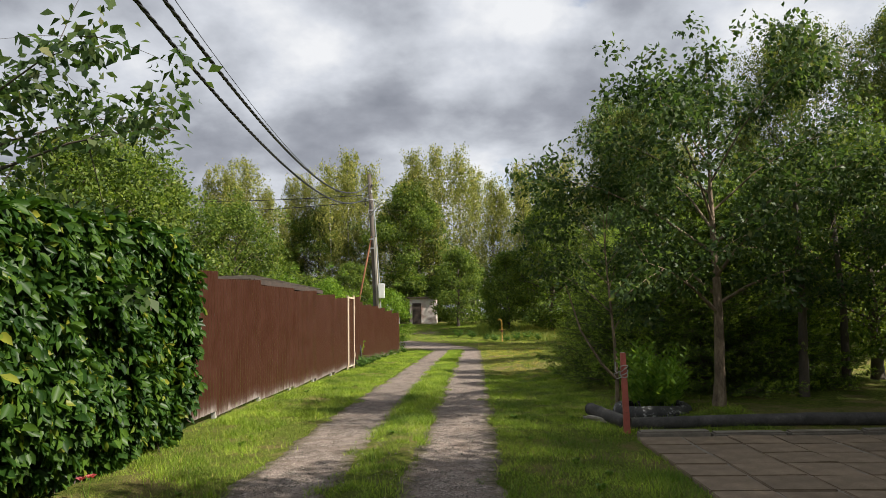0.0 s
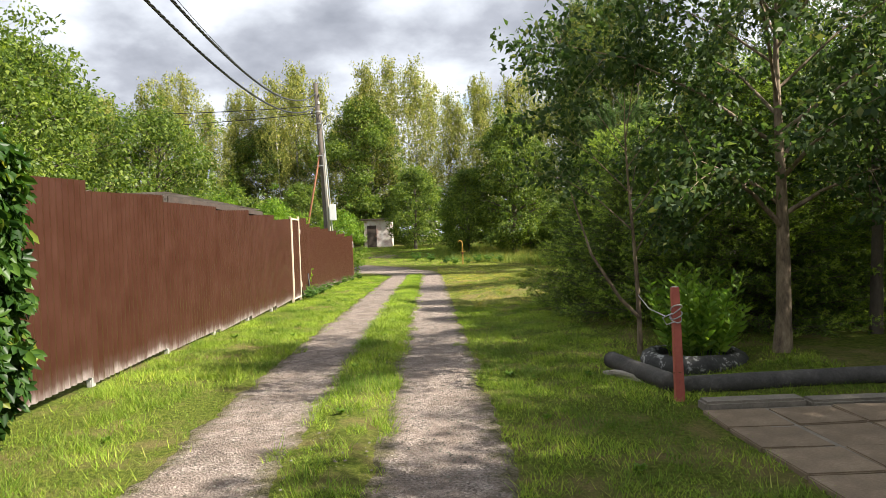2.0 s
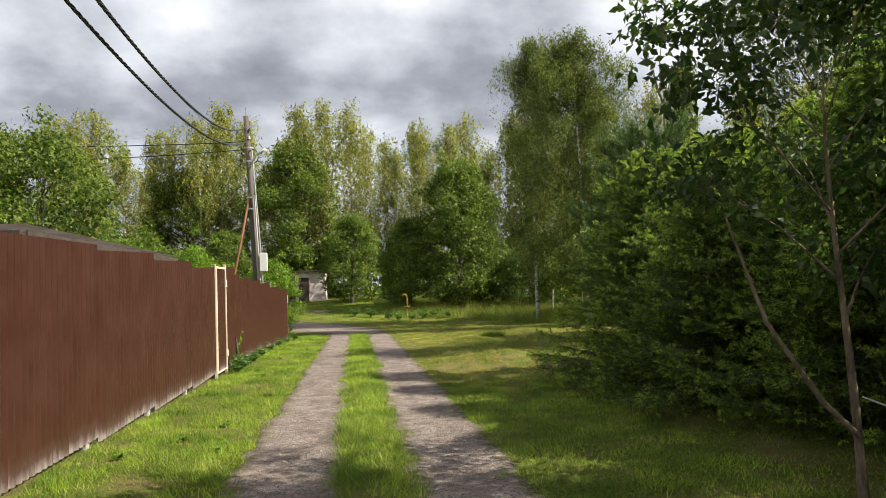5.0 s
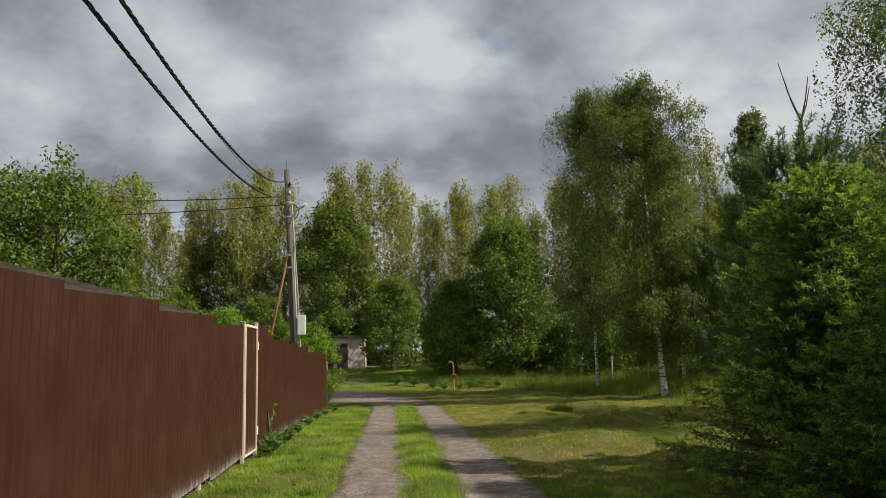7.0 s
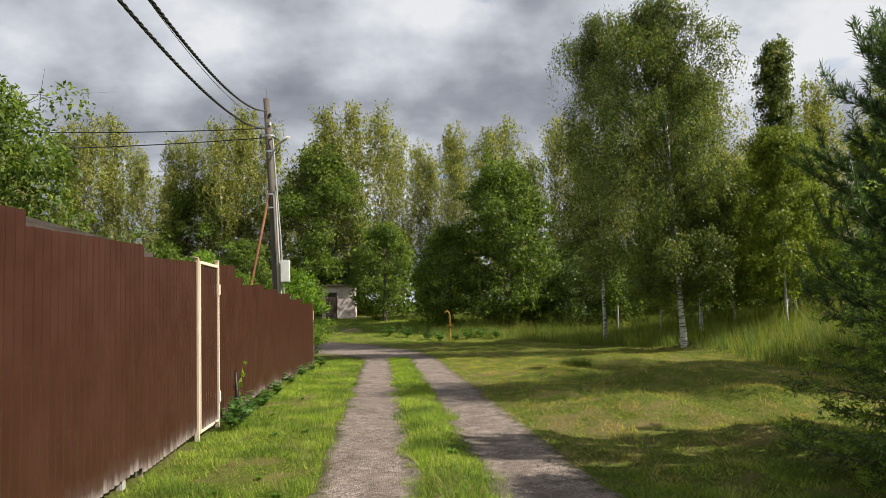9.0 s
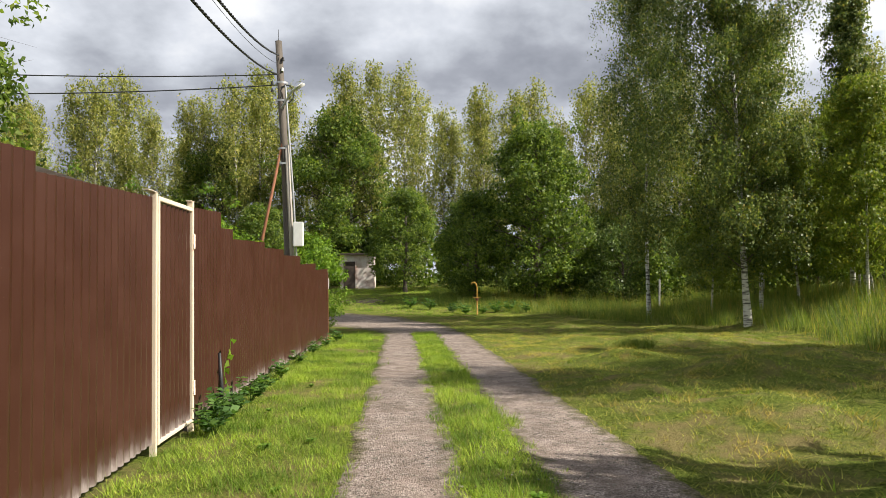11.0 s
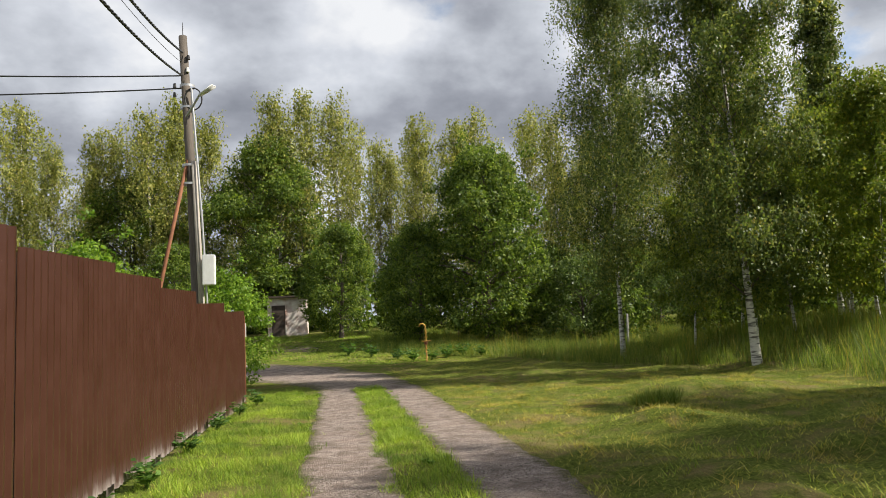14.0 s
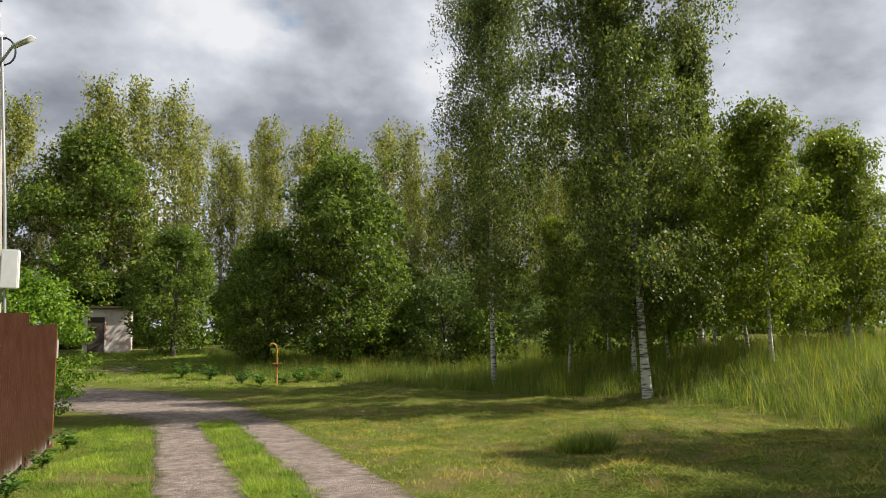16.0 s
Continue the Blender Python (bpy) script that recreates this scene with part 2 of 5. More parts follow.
M_GROUND, M_GRAVEL, M_FENCE = ground_mat(), gravel_mat(), fence_mat()
M_CREAM = rough_mat("cream_painted_steel", [(0.25, (0.55, 0.36, 0.22)), (0.38, (0.72, 0.6, 0.46)), (0.8, (0.78, 0.68, 0.54))], 4, 30, 0.6, 0.15, 0.003)
M_RED = rough_mat("faded_red_paint", [(0.25, (0.2, 0.09, 0.06)), (0.4, (0.42, 0.1, 0.075)), (0.8, (0.52, 0.15, 0.11))], 8, 50, 0.65, 0.3, 0.004)
M_TAR = rough_mat("tar_paper", [(0.3, (0.03, 0.028, 0.027)), (0.55, (0.08, 0.074, 0.068)), (0.75, (0.17, 0.155, 0.14))], 5, 35, 0.9, 0.6, 0.02)
M_RUBBER = rough_mat("old_rubber", [(0.3, (0.02, 0.02, 0.02)), (0.55, (0.055, 0.054, 0.05)), (0.6, (0.36, 0.36, 0.34))], 9, 34, 0.8, 0.5, 0.01)
M_SLAB = rough_mat("concrete_slab", [(0.3, (0.12, 0.085, 0.054)), (0.55, (0.22, 0.162, 0.108)), (0.75, (0.32, 0.25, 0.175))], 4, 60, 0.92, 0.5, 0.008, per_object=0.12)
M_KERB = rough_mat("old_kerb", [(0.3, (0.11, 0.095, 0.075)), (0.7, (0.3, 0.26, 0.21))], 5, 50, 0.92, 0.6, 0.02)
M_CONC = rough_mat("grey_concrete", [(0.3, (0.28, 0.27, 0.25)), (0.7, (0.48, 0.46, 0.43))], 5, 50, 0.9, 0.4, 0.01)
M_POLE = rough_mat("weathered_pole_wood", [(0.3, (0.05, 0.042, 0.034)), (0.7, (0.15, 0.125, 0.1))], 6, 40, 0.85, 0.5, 0.01, stretch=(1, 1, 0.12))
M_PALE = rough_mat("pale_pole_wood", [(0.3, (0.25, 0.22, 0.18)), (0.7, (0.46, 0.42, 0.36))], 6, 40, 0.85, 0.4, 0.01, stretch=(1, 1, 0.12))
M_RUST = rough_mat("rusty_steel", [(0.3, (0.13, 0.05, 0.025)), (0.7, (0.3, 0.12, 0.05))], 6, 40, 0.8, 0.3, 0.005)
M_CABLE = rough_mat("black_cable", [(0.3, (0.012, 0.012, 0.013)), (0.7, (0.03, 0.03, 0.03))], 20, 60, 0.5, 0.2, 0.003)
M_WHITE = rough_mat("white_plastic", [(0.3, (0.7, 0.7, 0.68)), (0.7, (0.82, 0.82, 0.8))], 6, 40, 0.5, 0.05, 0.002)
M_ALU = rough_mat("grey_aluminium", [(0.3, (0.45, 0.45, 0.45)), (0.7, (0.6, 0.6, 0.6))], 6, 40, 0.4, 0.05, 0.002, 0.6)
M_YELLOW = rough_mat("yellow_paint", [(0.36, (0.2, 0.09, 0.025)), (0.46, (0.48, 0.25, 0.03)), (0.7, (0.6, 0.36, 0.05))], 5, 40, 0.55, 0.1, 0.003)
M_ROOF = rough_mat("grey_roof_sheet", [(0.3, (0.2, 0.17, 0.15)), (0.7, (0.42, 0.39, 0.36))], 3, 30, 0.8, 0.3, 0.01)
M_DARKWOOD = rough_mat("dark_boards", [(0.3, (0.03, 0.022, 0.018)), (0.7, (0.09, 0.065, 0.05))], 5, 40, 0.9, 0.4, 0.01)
M_SHED = rough_mat("peeling_whitewash", [(0.36, (0.3, 0.17, 0.13)), (0.47, (0.62, 0.5, 0.46)), (0.6, (0.72, 0.68, 0.64))], 2.2, 24, 0.9, 0.4, 0.01)
M_STONE = rough_mat("loose_stone", [(0.3, (0.2, 0.185, 0.17)), (0.7, (0.5, 0.47, 0.43))], 8, 40, 0.9, 0.3, 0.005, per_object=0.2)
M_ROPE = rough_mat("grey_rope", [(0.3, (0.3, 0.29, 0.28)), (0.7, (0.5, 0.49, 0.47))], 30, 80, 0.9, 0.4, 0.003)
M_FLOWER = leaf_mat("yellow_flower", (0.5, 0.36, 0.02), (0.6, 0.45, 0.03), (0.65, 0.5, 0.06))
M_UMBEL = leaf_mat("white_flower", (0.55, 0.55, 0.5), (0.65, 0.65, 0.6), (0.7, 0.7, 0.66))
M_STRAW = leaf_mat("straw_stem", (0.25, 0.2, 0.05), (0.36, 0.28, 0.07), (0.45, 0.36, 0.1), (0.55, 0.42, 0.05))
M_WEED = leaf_mat("weed_leaf", (0.05, 0.11, 0.03), (0.09, 0.17, 0.045), (0.14, 0.24, 0.06))
M_PEBBLE = leaf_mat("pebble", (0.08, 0.07, 0.062), (0.16, 0.14, 0.125), (0.26, 0.235, 0.21), (0.42, 0.38, 0.34), 0.0, 0.95)
M_PINK = leaf_mat("pink_flower", (0.45, 0.06, 0.1), (0.55, 0.1, 0.15), (0.6, 0.2, 0.22))


# ---- mesh helpers ----
def quads_mesh(name, v, quads, mat, smooth=False):
    me = bpy.data.meshes.new(name)
    v = np.asarray(v, dtype=np.float32)
    q = np.asarray(quads, dtype=np.int32)
    k = q.shape[1]
    me.vertices.add(len(v))
    me.vertices.foreach_set("co", v.ravel())
    me.loops.add(q.size)
    me.loops.foreach_set("vertex_index", q.ravel())
    me.polygons.add(len(q))
    me.polygons.foreach_set("loop_start", np.arange(0, q.size, k, dtype=np.int32))
    me.polygons.foreach_set("loop_total", np.full(len(q), k, dtype=np.int32))
    me.update(calc_edges=True)
    me.materials.append(mat)
    if smooth:
        me.polygons.foreach_set("use_smooth", np.ones(len(q), dtype=bool))
    return me


def part(name, bm, mat, parent=None, label="", smooth=False):
    """One mesh object from a bmesh, under a thing or a part."""
    me = bpy.data.meshes.new(name)
    bm.to_mesh(me)
    bm.free()
    me.materials.append(mat)
    if smooth:
        me.polygons.foreach_set("use_smooth", np.ones(len(me.polygons), dtype=bool))
    return put(name, me, parent, label)


def put(name, me, parent=None, label=""):
    ob = new(name, me)
    ob.parent = parent
    if label:
        tagged(ob, label)
    return ob


def thing(name, at, label, category, group="", rz=0.0, scale=1.0):
    e = new(name)
    e.empty_display_size = 0.2
    e.matrix_basis = pose(*at, 0, 0, rz) @ Matrix.Diagonal((scale, scale, scale, 1))
    return tagged(e, label, category, group)


def box(bm, x0, x1, y0, y1, z0, z1, bev=0.0):
    r = bmesh.ops.create_cube(bm, size=1, matrix=Matrix.Translation(((x0 + x1) / 2, (y0 + y1) / 2, (z0 + z1) / 2)) @ Matrix.Diagonal((x1 - x0, y1 - y0, z1 - z0, 1)))
    if bev:
        es = {e for v in r["verts"] for e in v.link_edges}
        bmesh.ops.bevel(bm, geom=list(es), offset=bev, segments=2, affect="EDGES")
    return bm


class Tubes:
    """Tapered tubes along paths, gathered into one mesh."""

    def __init__(self):
        self.v, self.f = [], []

    def add(self, pts, radii, sides=7, cap=False, wobble=0.0):
        n0 = len(self.v)
        pts = [Vector(p) for p in pts]
        side = Vector((1, 0, 0))
        for i, p in enumerate(pts):
            d = (pts[min(i + 1, len(pts) - 1)] - pts[max(i - 1, 0)]).normalized()
            side = (side - d * side.dot(d))
            if side.length < 1e-3:
                side = d.orthogonal()
            side.normalize()
            up = d.cross(side)
            for k in range(sides):
                a = 2 * math.pi * k / sides
                r = radii[i] * (1 + wobble * random.uniform(-1, 1))
                self.v.append(p + side * (math.cos(a) * r) + up * (math.sin(a) * r))
        for i in range(len(pts) - 1):
            for k in range(sides):
                a, b = n0 + i * sides + k, n0 + i * sides + (k + 1) % sides
                self.f.append((a, b, b + sides, a + sides))
        if cap:
            for i in (0, len(pts) - 1):
                c = len(self.v)
                self.v.append(pts[i])
                for k in range(sides):
                    a, b = n0 + i * sides + k, n0 + i * sides + (k + 1) % sides
                    self.f.append((a, b, c, c))
        return self

    def mesh(self, name, mat):
        faces = [f if f[2] != f[3] else f[:3] for f in self.f]
        me = bpy.data.meshes.new(name)
        me.from_pydata([tuple(p) for p in self.v], [], faces)
        me.update()
        me.materials.append(mat)
        me.polygons.foreach_set("use_smooth", np.ones(len(me.polygons), dtype=bool))
        return me


def unit(a):
    return a / np.maximum(np.linalg.norm(a, axis=1, keepdims=True), 1e-6)


def leaf_arrays(p, axis, length, width, rng, fold=0.25, facing=None):
    """Folded pointed leaves: base, two sides, tip. facing: the way that they turn their faces, more or less."""
    n = len(p)
    axis = unit(axis)
    face = rng.normal(size=(n, 3))
    if facing is not None:
        face = face * 0.45 + unit(facing)
    side = unit(np.cross(axis, face))
    nor = np.cross(side, axis)
    L = np.broadcast_to(np.asarray(length, dtype=float).reshape(-1, 1), (n, 1))
    W = np.broadcast_to(np.asarray(width, dtype=float).reshape(-1, 1), (n, 1))
    v = np.empty((n, 4, 3))
    v[:, 0] = p
    v[:, 1] = p + axis * L * 0.45 + side * W * 0.5 + nor * W * fold
    v[:, 2] = p + axis * L - nor * L * 0.08
    v[:, 3] = p + axis * L * 0.45 - side * W * 0.5 + nor * W * fold
    return v.reshape(-1, 3), np.arange(4 * n).reshape(n, 4)


def clump_points(clumps, n, rng, hollow=0.5):
    c = np.array([q[:3] for q in clumps], dtype=float)
    r = np.array([q[3] for q in clumps], dtype=float)
    w = r ** 2
    i = rng.choice(len(c), n, p=w / w.sum())
    d = unit(rng.normal(size=(n, 3)))
    d[:, 2] = np.where(d[:, 2] < -0.3, d[:, 2] * 0.5, d[:, 2])
    rad = r[i] * (hollow + (1 - hollow) * rng.random(n) ** 0.6) * (0.8 + 0.45 * rng.random(n))
    return c[i] + d * rad[:, None], d


# ---- trees ----
def wood(h, r0, limbs, rng, lean=(0, 0), bend=0.25, taper=0.12, top=0.92, sides=9):
    """A trunk path with a little sway."""
    k = 9
    ph = rng.random(2) * 6
    pts = []
    for i in range(k + 1):
        f = i / k
        s = bend * math.sin(f * 3.1 + ph[0]) * f
        pts.append((lean[0] * f + s, lean[1] * f + bend * math.sin(f * 2.5 + ph[1]) * f, h * top * f))
    rad = [r0 * (1.35 if i == 0 else (1 - i / k) ** 0.8 + taper * 0.5) for i in range(k + 1)]
    return pts, rad


def along(pts, f):
    x = f * (len(pts) - 1)
    i = min(int(x), len(pts) - 2)
    return Vector(pts[i]).lerp(Vector(pts[i + 1]), x - i)


def egg(f):
    return math.sin(math.pi * (0.18 + 0.79 * f)) ** 0.75


def dome(f):
    return math.sqrt(max(0.02, 1 - f * f * 0.96))


def broad_tree_meshes(name, h, r0, radius, base, n_limbs, n_leaves, leaf, mat, bark, seed, profile=None, rise=0.35, clump=0.22, hollow=0.45, lean=(0, 0), bend=0.25, narrow=0.55, shell=None, n_clumps=200):
    rng = np.random.default_rng(seed)
    random.seed(seed)
    profile = profile or (lambda f: math.sin(math.pi * (0.12 + 0.83 * f)) ** 0.7)
    pts, rad = wood(h, r0, n_limbs, rng, lean, bend)
    trunk = Tubes().add(pts, rad, 9, wobble=0.06)
    limbs, clumps = Tubes(), []
    for i in range(n_limbs):
        f = (i + rng.random() * 0.8) / n_limbs
        z = base + (1 - base) * f
        o = along(pts, min(z / 0.98, 1.0))
        a = i * 2.4 + rng.random() * 0.7
        ln = radius * profile(f) * (0.75 + 0.45 * rng.random()) * (0.72 if shell else 1.0)
        up = ln * (rise + 0.5 * f) * (0.7 + 0.6 * rng.random())
        d = Vector((math.cos(a), math.sin(a), 0))
        p = [o, o + d * ln * 0.35 + Vector((0, 0, up * 0.5)), o + d * ln * 0.7 + Vector((0, 0, up * 0.85)), o + d * ln + Vector((0, 0, up))]
        rr = max(0.006, r0 * 0.45 * (1 - f * 0.75))
        limbs.add(p, [rr, rr * 0.7, rr * 0.4, rr * 0.12], 5)
        for s in (0.45, 0.75, 1.0):
            q = along(p, s)
            clumps.append((*q, radius * clump * (0.7 + 0.6 * rng.random())))
            for _ in range(2):
                e = q + Vector(rng.normal(size=3)) * radius * 0.2
                limbs.add([q, (q + e) / 2 + Vector((0, 0, 0.03)), e], [rr * 0.25, rr * 0.16, rr * 0.07], 4)
                clumps.append((*e, radius * clump * (0.45 + 0.5 * rng.random())))
    if shell:
        clumps = clumps[::5]
        for i in range(n_clumps):
            f, a = rng.random() ** 0.9, rng.random() * 6.283
            wob = 0.86 + 0.5 * noise.noise((2.2 * math.cos(a), 2.2 * math.sin(a) + seed, 4.0 * f)) - 0.18 * rng.random()
            rr = radius * shell(f) * wob
            clumps.append((rr * math.cos(a), rr * math.sin(a), h * (base + (1 - base) * f), radius * clump * (0.6 + 0.8 * rng.random())))
    tip = along(pts, 1.0)
    clumps += [(*tip, radius * clump * 0.8), (tip.x, tip.y, tip.z + h * 0.05, radius * clump * 0.5)]
    p, d = clump_points(clumps, n_leaves, rng, hollow)
    fit_z = h / np.percentile(p[:, 2], 99.6)
    p[:, 2] *= fit_z
    for group_v in (trunk.v, limbs.v):
        for q in group_v:
            q.z *= fit_z
    ax = d * 0.5 + rng.normal(size=p.shape) * 0.6 + np.array([0, 0, -0.35])
    size = leaf * (0.6 + 0.8 * rng.random(len(p)))
    v, q = leaf_arrays(p, ax, size, size * narrow, rng, facing=d + np.array([0, 0, 0.45]))
    return trunk.mesh("trunk", bark), limbs.mesh("branchwork", bark), quads_mesh("crown", v, q, mat)


def birch_meshes(h, r0, radius, base, n_limbs, n_strands, leaf, mat, seed, droop=1.0, per=14, lean=(0, 0), bark=None, pointed=False):
    """A birch: steep limbs, strands of small leaves hanging from them."""
    rng = np.random.default_rng(seed)
    random.seed(seed)
    pts, rad = wood(h, r0, n_limbs, rng, lean, 0.3, 0.05, 0.97)
    trunk = Tubes().add(pts, rad, 9, wobble=0.05)
    limbs, tips = Tubes(), []
    for i in range(n_limbs):
        f = (i + rng.random()) / n_limbs
        z = base + (0.97 - base) * f
        o = along(pts, z / 0.97 if z < 0.97 else 1.0)
        a = i * 2.4 + rng.random()
        ln = radius * (0.25 + 1.15 * math.sin(math.pi * min(0.98, 0.16 + 0.8 * f)) ** 0.9) * (0.6 + 0.55 * rng.random()) * 0.85
        if pointed:
            ln = radius * (0.18 + 0.9 * (1 - f) ** 0.6 * min(1.0, 0.45 + 2.5 * f)) * (0.5 + 0.85 * rng.random())
        d = Vector((math.cos(a), math.sin(a), 0))
        up = ln * (0.55 + 0.7 * f)
        p = [o, o + d * ln * 0.35 + Vector((0, 0, up * 0.6)), o + d * ln * 0.75 + Vector((0, 0, up)), o + d * ln * 1.05 + Vector((0, 0, up * 0.85))]
        rr = max(0.008, r0 * 0.3 * (1 - f * 0.7))
        limbs.add(p, [rr, rr * 0.6, rr * 0.35, rr * 0.1], 4)
        for s in np.linspace(0.25, 1.0, 7):
            tips.append((*along(p, float(s)), 0.25 + 0.45 * s))
    for z in np.linspace(0.75, 1.0, 8):
        tips.append((*along(pts, float(z)), 0.35))
    tips = np.array(tips)
    i = rng.choice(len(tips), n_strands)
    start = tips[i, :3] + rng.normal(size=(n_strands, 3)) * (radius * 0.13) * np.array([1, 1, 0.7])
    ln = (0.25 + 1.1 * rng.random(n_strands) ** 1.5) * tips[i, 3] * 1.5 * droop * (h / 12)
    sway = rng.normal(size=(n_strands, 2)) * 0.12
    u = rng.random((n_strands, per))
    P = np.repeat(start[:, None, :], per, 1)
    P[:, :, 2] -= u * ln[:, None]
    P[:, :, :2] += (sway[:, None, :] * u[:, :, None])
    P += rng.normal(size=P.shape) * 0.045 * (leaf / 0.06) ** 0.6
    P = P.reshape(-1, 3)
    fit_z = h / np.percentile(P[:, 2], 99.6)
    P[:, 2] *= fit_z
    for group_v in (trunk.v, limbs.v):
        for w in group_v:
            w.z *= fit_z
    ax = rng.normal(size=P.shape) * 0.6 + np.array([0, 0, -0.8])
    size = leaf * (0.6 + 0.8 * rng.random(len(P)))
    out = P * np.array([1, 1, 0]) + np.array([0, 0, 0.8])
    v, q = leaf_arrays(P, ax, size, size * 0.62, rng, facing=out)
    return trunk.mesh("trunk", bark or M_BIRCHBARK), limbs.mesh("branchwork", M_TWIG), quads_mesh("crown", v, q, mat)


def spruce_meshes(h, radius, seed, whorls=20, per=10, needle=0.058, twigs=17, nper=10, low=0.02, bare=0.0, mat=None, droop=0.12):
    """A spruce: whorls of drooping branches, each with side twigs set with needles."""
    rng = np.random.default_rng(seed)
    random.seed(seed)
    mat = mat or M_NEEDLE
    trunk = Tubes().add([(0, 0, 0), (0.02, 0.01, h * 0.5), (0, 0, h)], [0.018 * h, 0.011 * h, 0.004], 7)
    br = Tubes()
    P, A, S, young = [], [], [], []

    def dress(a, b, n, length, fresh=False):
        t = rng.random((n, 1))
        d = np.array(b - a)
        p = np.array(a) + t * d
        ax = unit(rng.normal(size=(n, 3))) * 0.8 + unit(d.reshape(1, 3)) * 0.75
        P.append(p), A.append(ax), S.append(np.full(n, length)), young.append(np.full(n, fresh))

    for w in range(whorls):
        f = low + (0.97 - low) * (w + rng.random() * 0.5) / whorls
        z = h * f
        ln0 = radius * (1 - f) ** 0.75 + 0.12
        for k in range(per):
            a = 2 * math.pi * (k + rng.random() * 0.8) / per + w
            ln = ln0 * (0.65 + 0.5 * rng.random())
            d = Vector((math.cos(a), math.sin(a), 0))
            sag = max(-droop * ln * (1 - f) + 0.35 * ln * f, -0.8 * z)
            b0 = Vector((0, 0, z))
            p = [b0, b0 + d * ln * 0.5 + Vector((0, 0, sag * 0.7)), b0 + d * ln + Vector((0, 0, sag * 0.75 + 0.1 * ln))]
            br.add(p, [0.004 * h * (1.1 - f), 0.0025 * h * (1.1 - f) + 0.002, 0.002], 4)
            dress(p[1], p[2], nper * 2, needle)
            tip = p[2] + (p[2] - p[1]).normalized() * 0.14 + Vector((0, 0, 0.05))
            br.add([p[2], tip], [0.004, 0.0015], 3)
            dress(p[2], tip, 22, needle * 0.8, True)
            s = d.cross(Vector((0, 0, 1)))
            for j in range(int(twigs * (0.35 + 0.75 * ln))):
                u = 0.12 + 0.88 * rng.random()
                q = along(p, u)
                tl = ln * 0.42 * (1.1 - u) * (0.6 + 0.7 * rng.random()) + 0.07
                e = q + (s * rng.choice((-1, 1)) + d * (0.7 + 0.5 * rng.random()) + Vector((0, 0, rng.normal() * 0.25 - 0.1))).normalized() * tl
                if tl > 0.12:
                    br.add([q, e], [0.004, 0.0015], 3)
                dress(q, e, max(5, int(nper * min(1.6, tl / 0.16))), needle)
                if u > 0.5 and rng.random() < 0.55:
                    dress(e, e + (e - q).normalized() * 0.1 + Vector((0, 0, 0.03)), 14, needle * 0.75, True)
    dress(Vector((0, 0, h * 0.9)), Vector((0, 0, h * 1.02)), 60, needle)
    P, A, S, young = np.concatenate(P), np.concatenate(A), np.concatenate(S), np.concatenate(young)
    size = S * (0.7 + 0.6 * rng.random(len(S)))
    parts = []
    for nm, mask, ml in (("needles", ~young, mat), ("new_growth", young, M_SHOOT)):
        v, q = leaf_arrays(P[mask], A[mask], size[mask], size[mask] * 0.24 + 0.003, rng, 0.1)
        parts.append(quads_mesh(nm, v, q, ml))
    return (trunk.mesh("trunk", M_BARK), br.mesh("branchwork", M_BARK), *parts)


def pine_meshes(h, radius, seed, whorls=12, per=6, low=0.14):
    """A young pine: rising branches that end in upright candles with long needles."""
    rng = np.random.default_rng(seed)
    trunk = Tubes().add([(0, 0, 0), (0.03, 0.02, h * 0.5), (0, 0, h)], [0.055, 0.035, 0.008], 7)
    br = Tubes()
    P, A = [], []

    def candle(a, b, n):
        br.add([a, b], [0.007, 0.004], 4)
        d = np.array(b - a)
        side = unit(rng.normal(size=(n, 3)))
        P.append(np.array(a) + rng.random((n, 1)) * d)
        A.append(unit(d.reshape(1, 3)) * 0.8 + side * 0.8)

    for w in range(whorls):
        f = low + (0.96 - low) * (w + 0.4 * rng.random()) / whorls
        ln0 = radius * (1 - f) ** 0.6 * min(1.0, 0.7 + f) + 0.15
        for k in range(per):
            a = 6.283 * (k + 0.7 * rng.random()) / per + w
            ln = ln0 * (0.7 + 0.5 * rng.random())
            d = Vector((math.cos(a), math.sin(a), 0))
            o = Vector((0, 0, h * f))
            p = [o, o + d * ln * 0.5 + Vector((0, 0, ln * 0.14)), o + d * ln + Vector((0, 0, ln * 0.5))]
            br.add(p, [0.014 * (1.2 - f), 0.01 * (1.2 - f), 0.005], 4)
            for j in range(3 + int(5 * ln)):
                u = 0.35 + 0.65 * (j + rng.random()) / (3 + int(5 * ln))
                q = along(p, min(1.0, u))
                e = (d * (0.5 + 0.4 * rng.random()) + Vector((rng.normal() * 0.55, rng.normal() * 0.55, 0.75 + 0.5 * rng.random()))).normalized()
                candle(q, q + e * (0.2 + 0.2 * rng.random()), 95)
            candle(p[2], p[2] + Vector((d.x * 0.1, d.y * 0.1, 0.34)), 90)
    candle(Vector((0, 0, h * 0.93)), Vector((0, 0, h * 1.06)), 160)
    P, A = np.concatenate(P), np.concatenate(A)
    size = 0.085 * (0.7 + 0.6 * rng.random(len(P)))
    v, q = leaf_arrays(P, A, size, size * 0.07 + 0.004, rng, 0.1)
    return trunk.mesh("trunk", M_BARK), br.mesh("branchwork", M_BARK), quads_mesh("needles", v, q, M_PINE)


def plant(kind, meshes, x, y, label, category="tree", group="", rz=0.0, scale=1.0, dz=-0.05):
    e = thing(kind, (x, y, gz(x, y) + dz), label, category, group, rz, scale)
    for me in meshes:
        o = put(me.name.split(".")[0], me, e)
        if o.name.startswith(("branchwork", "stalk", "new_growth")):
            tagged(o, kind="stuff")
    return e


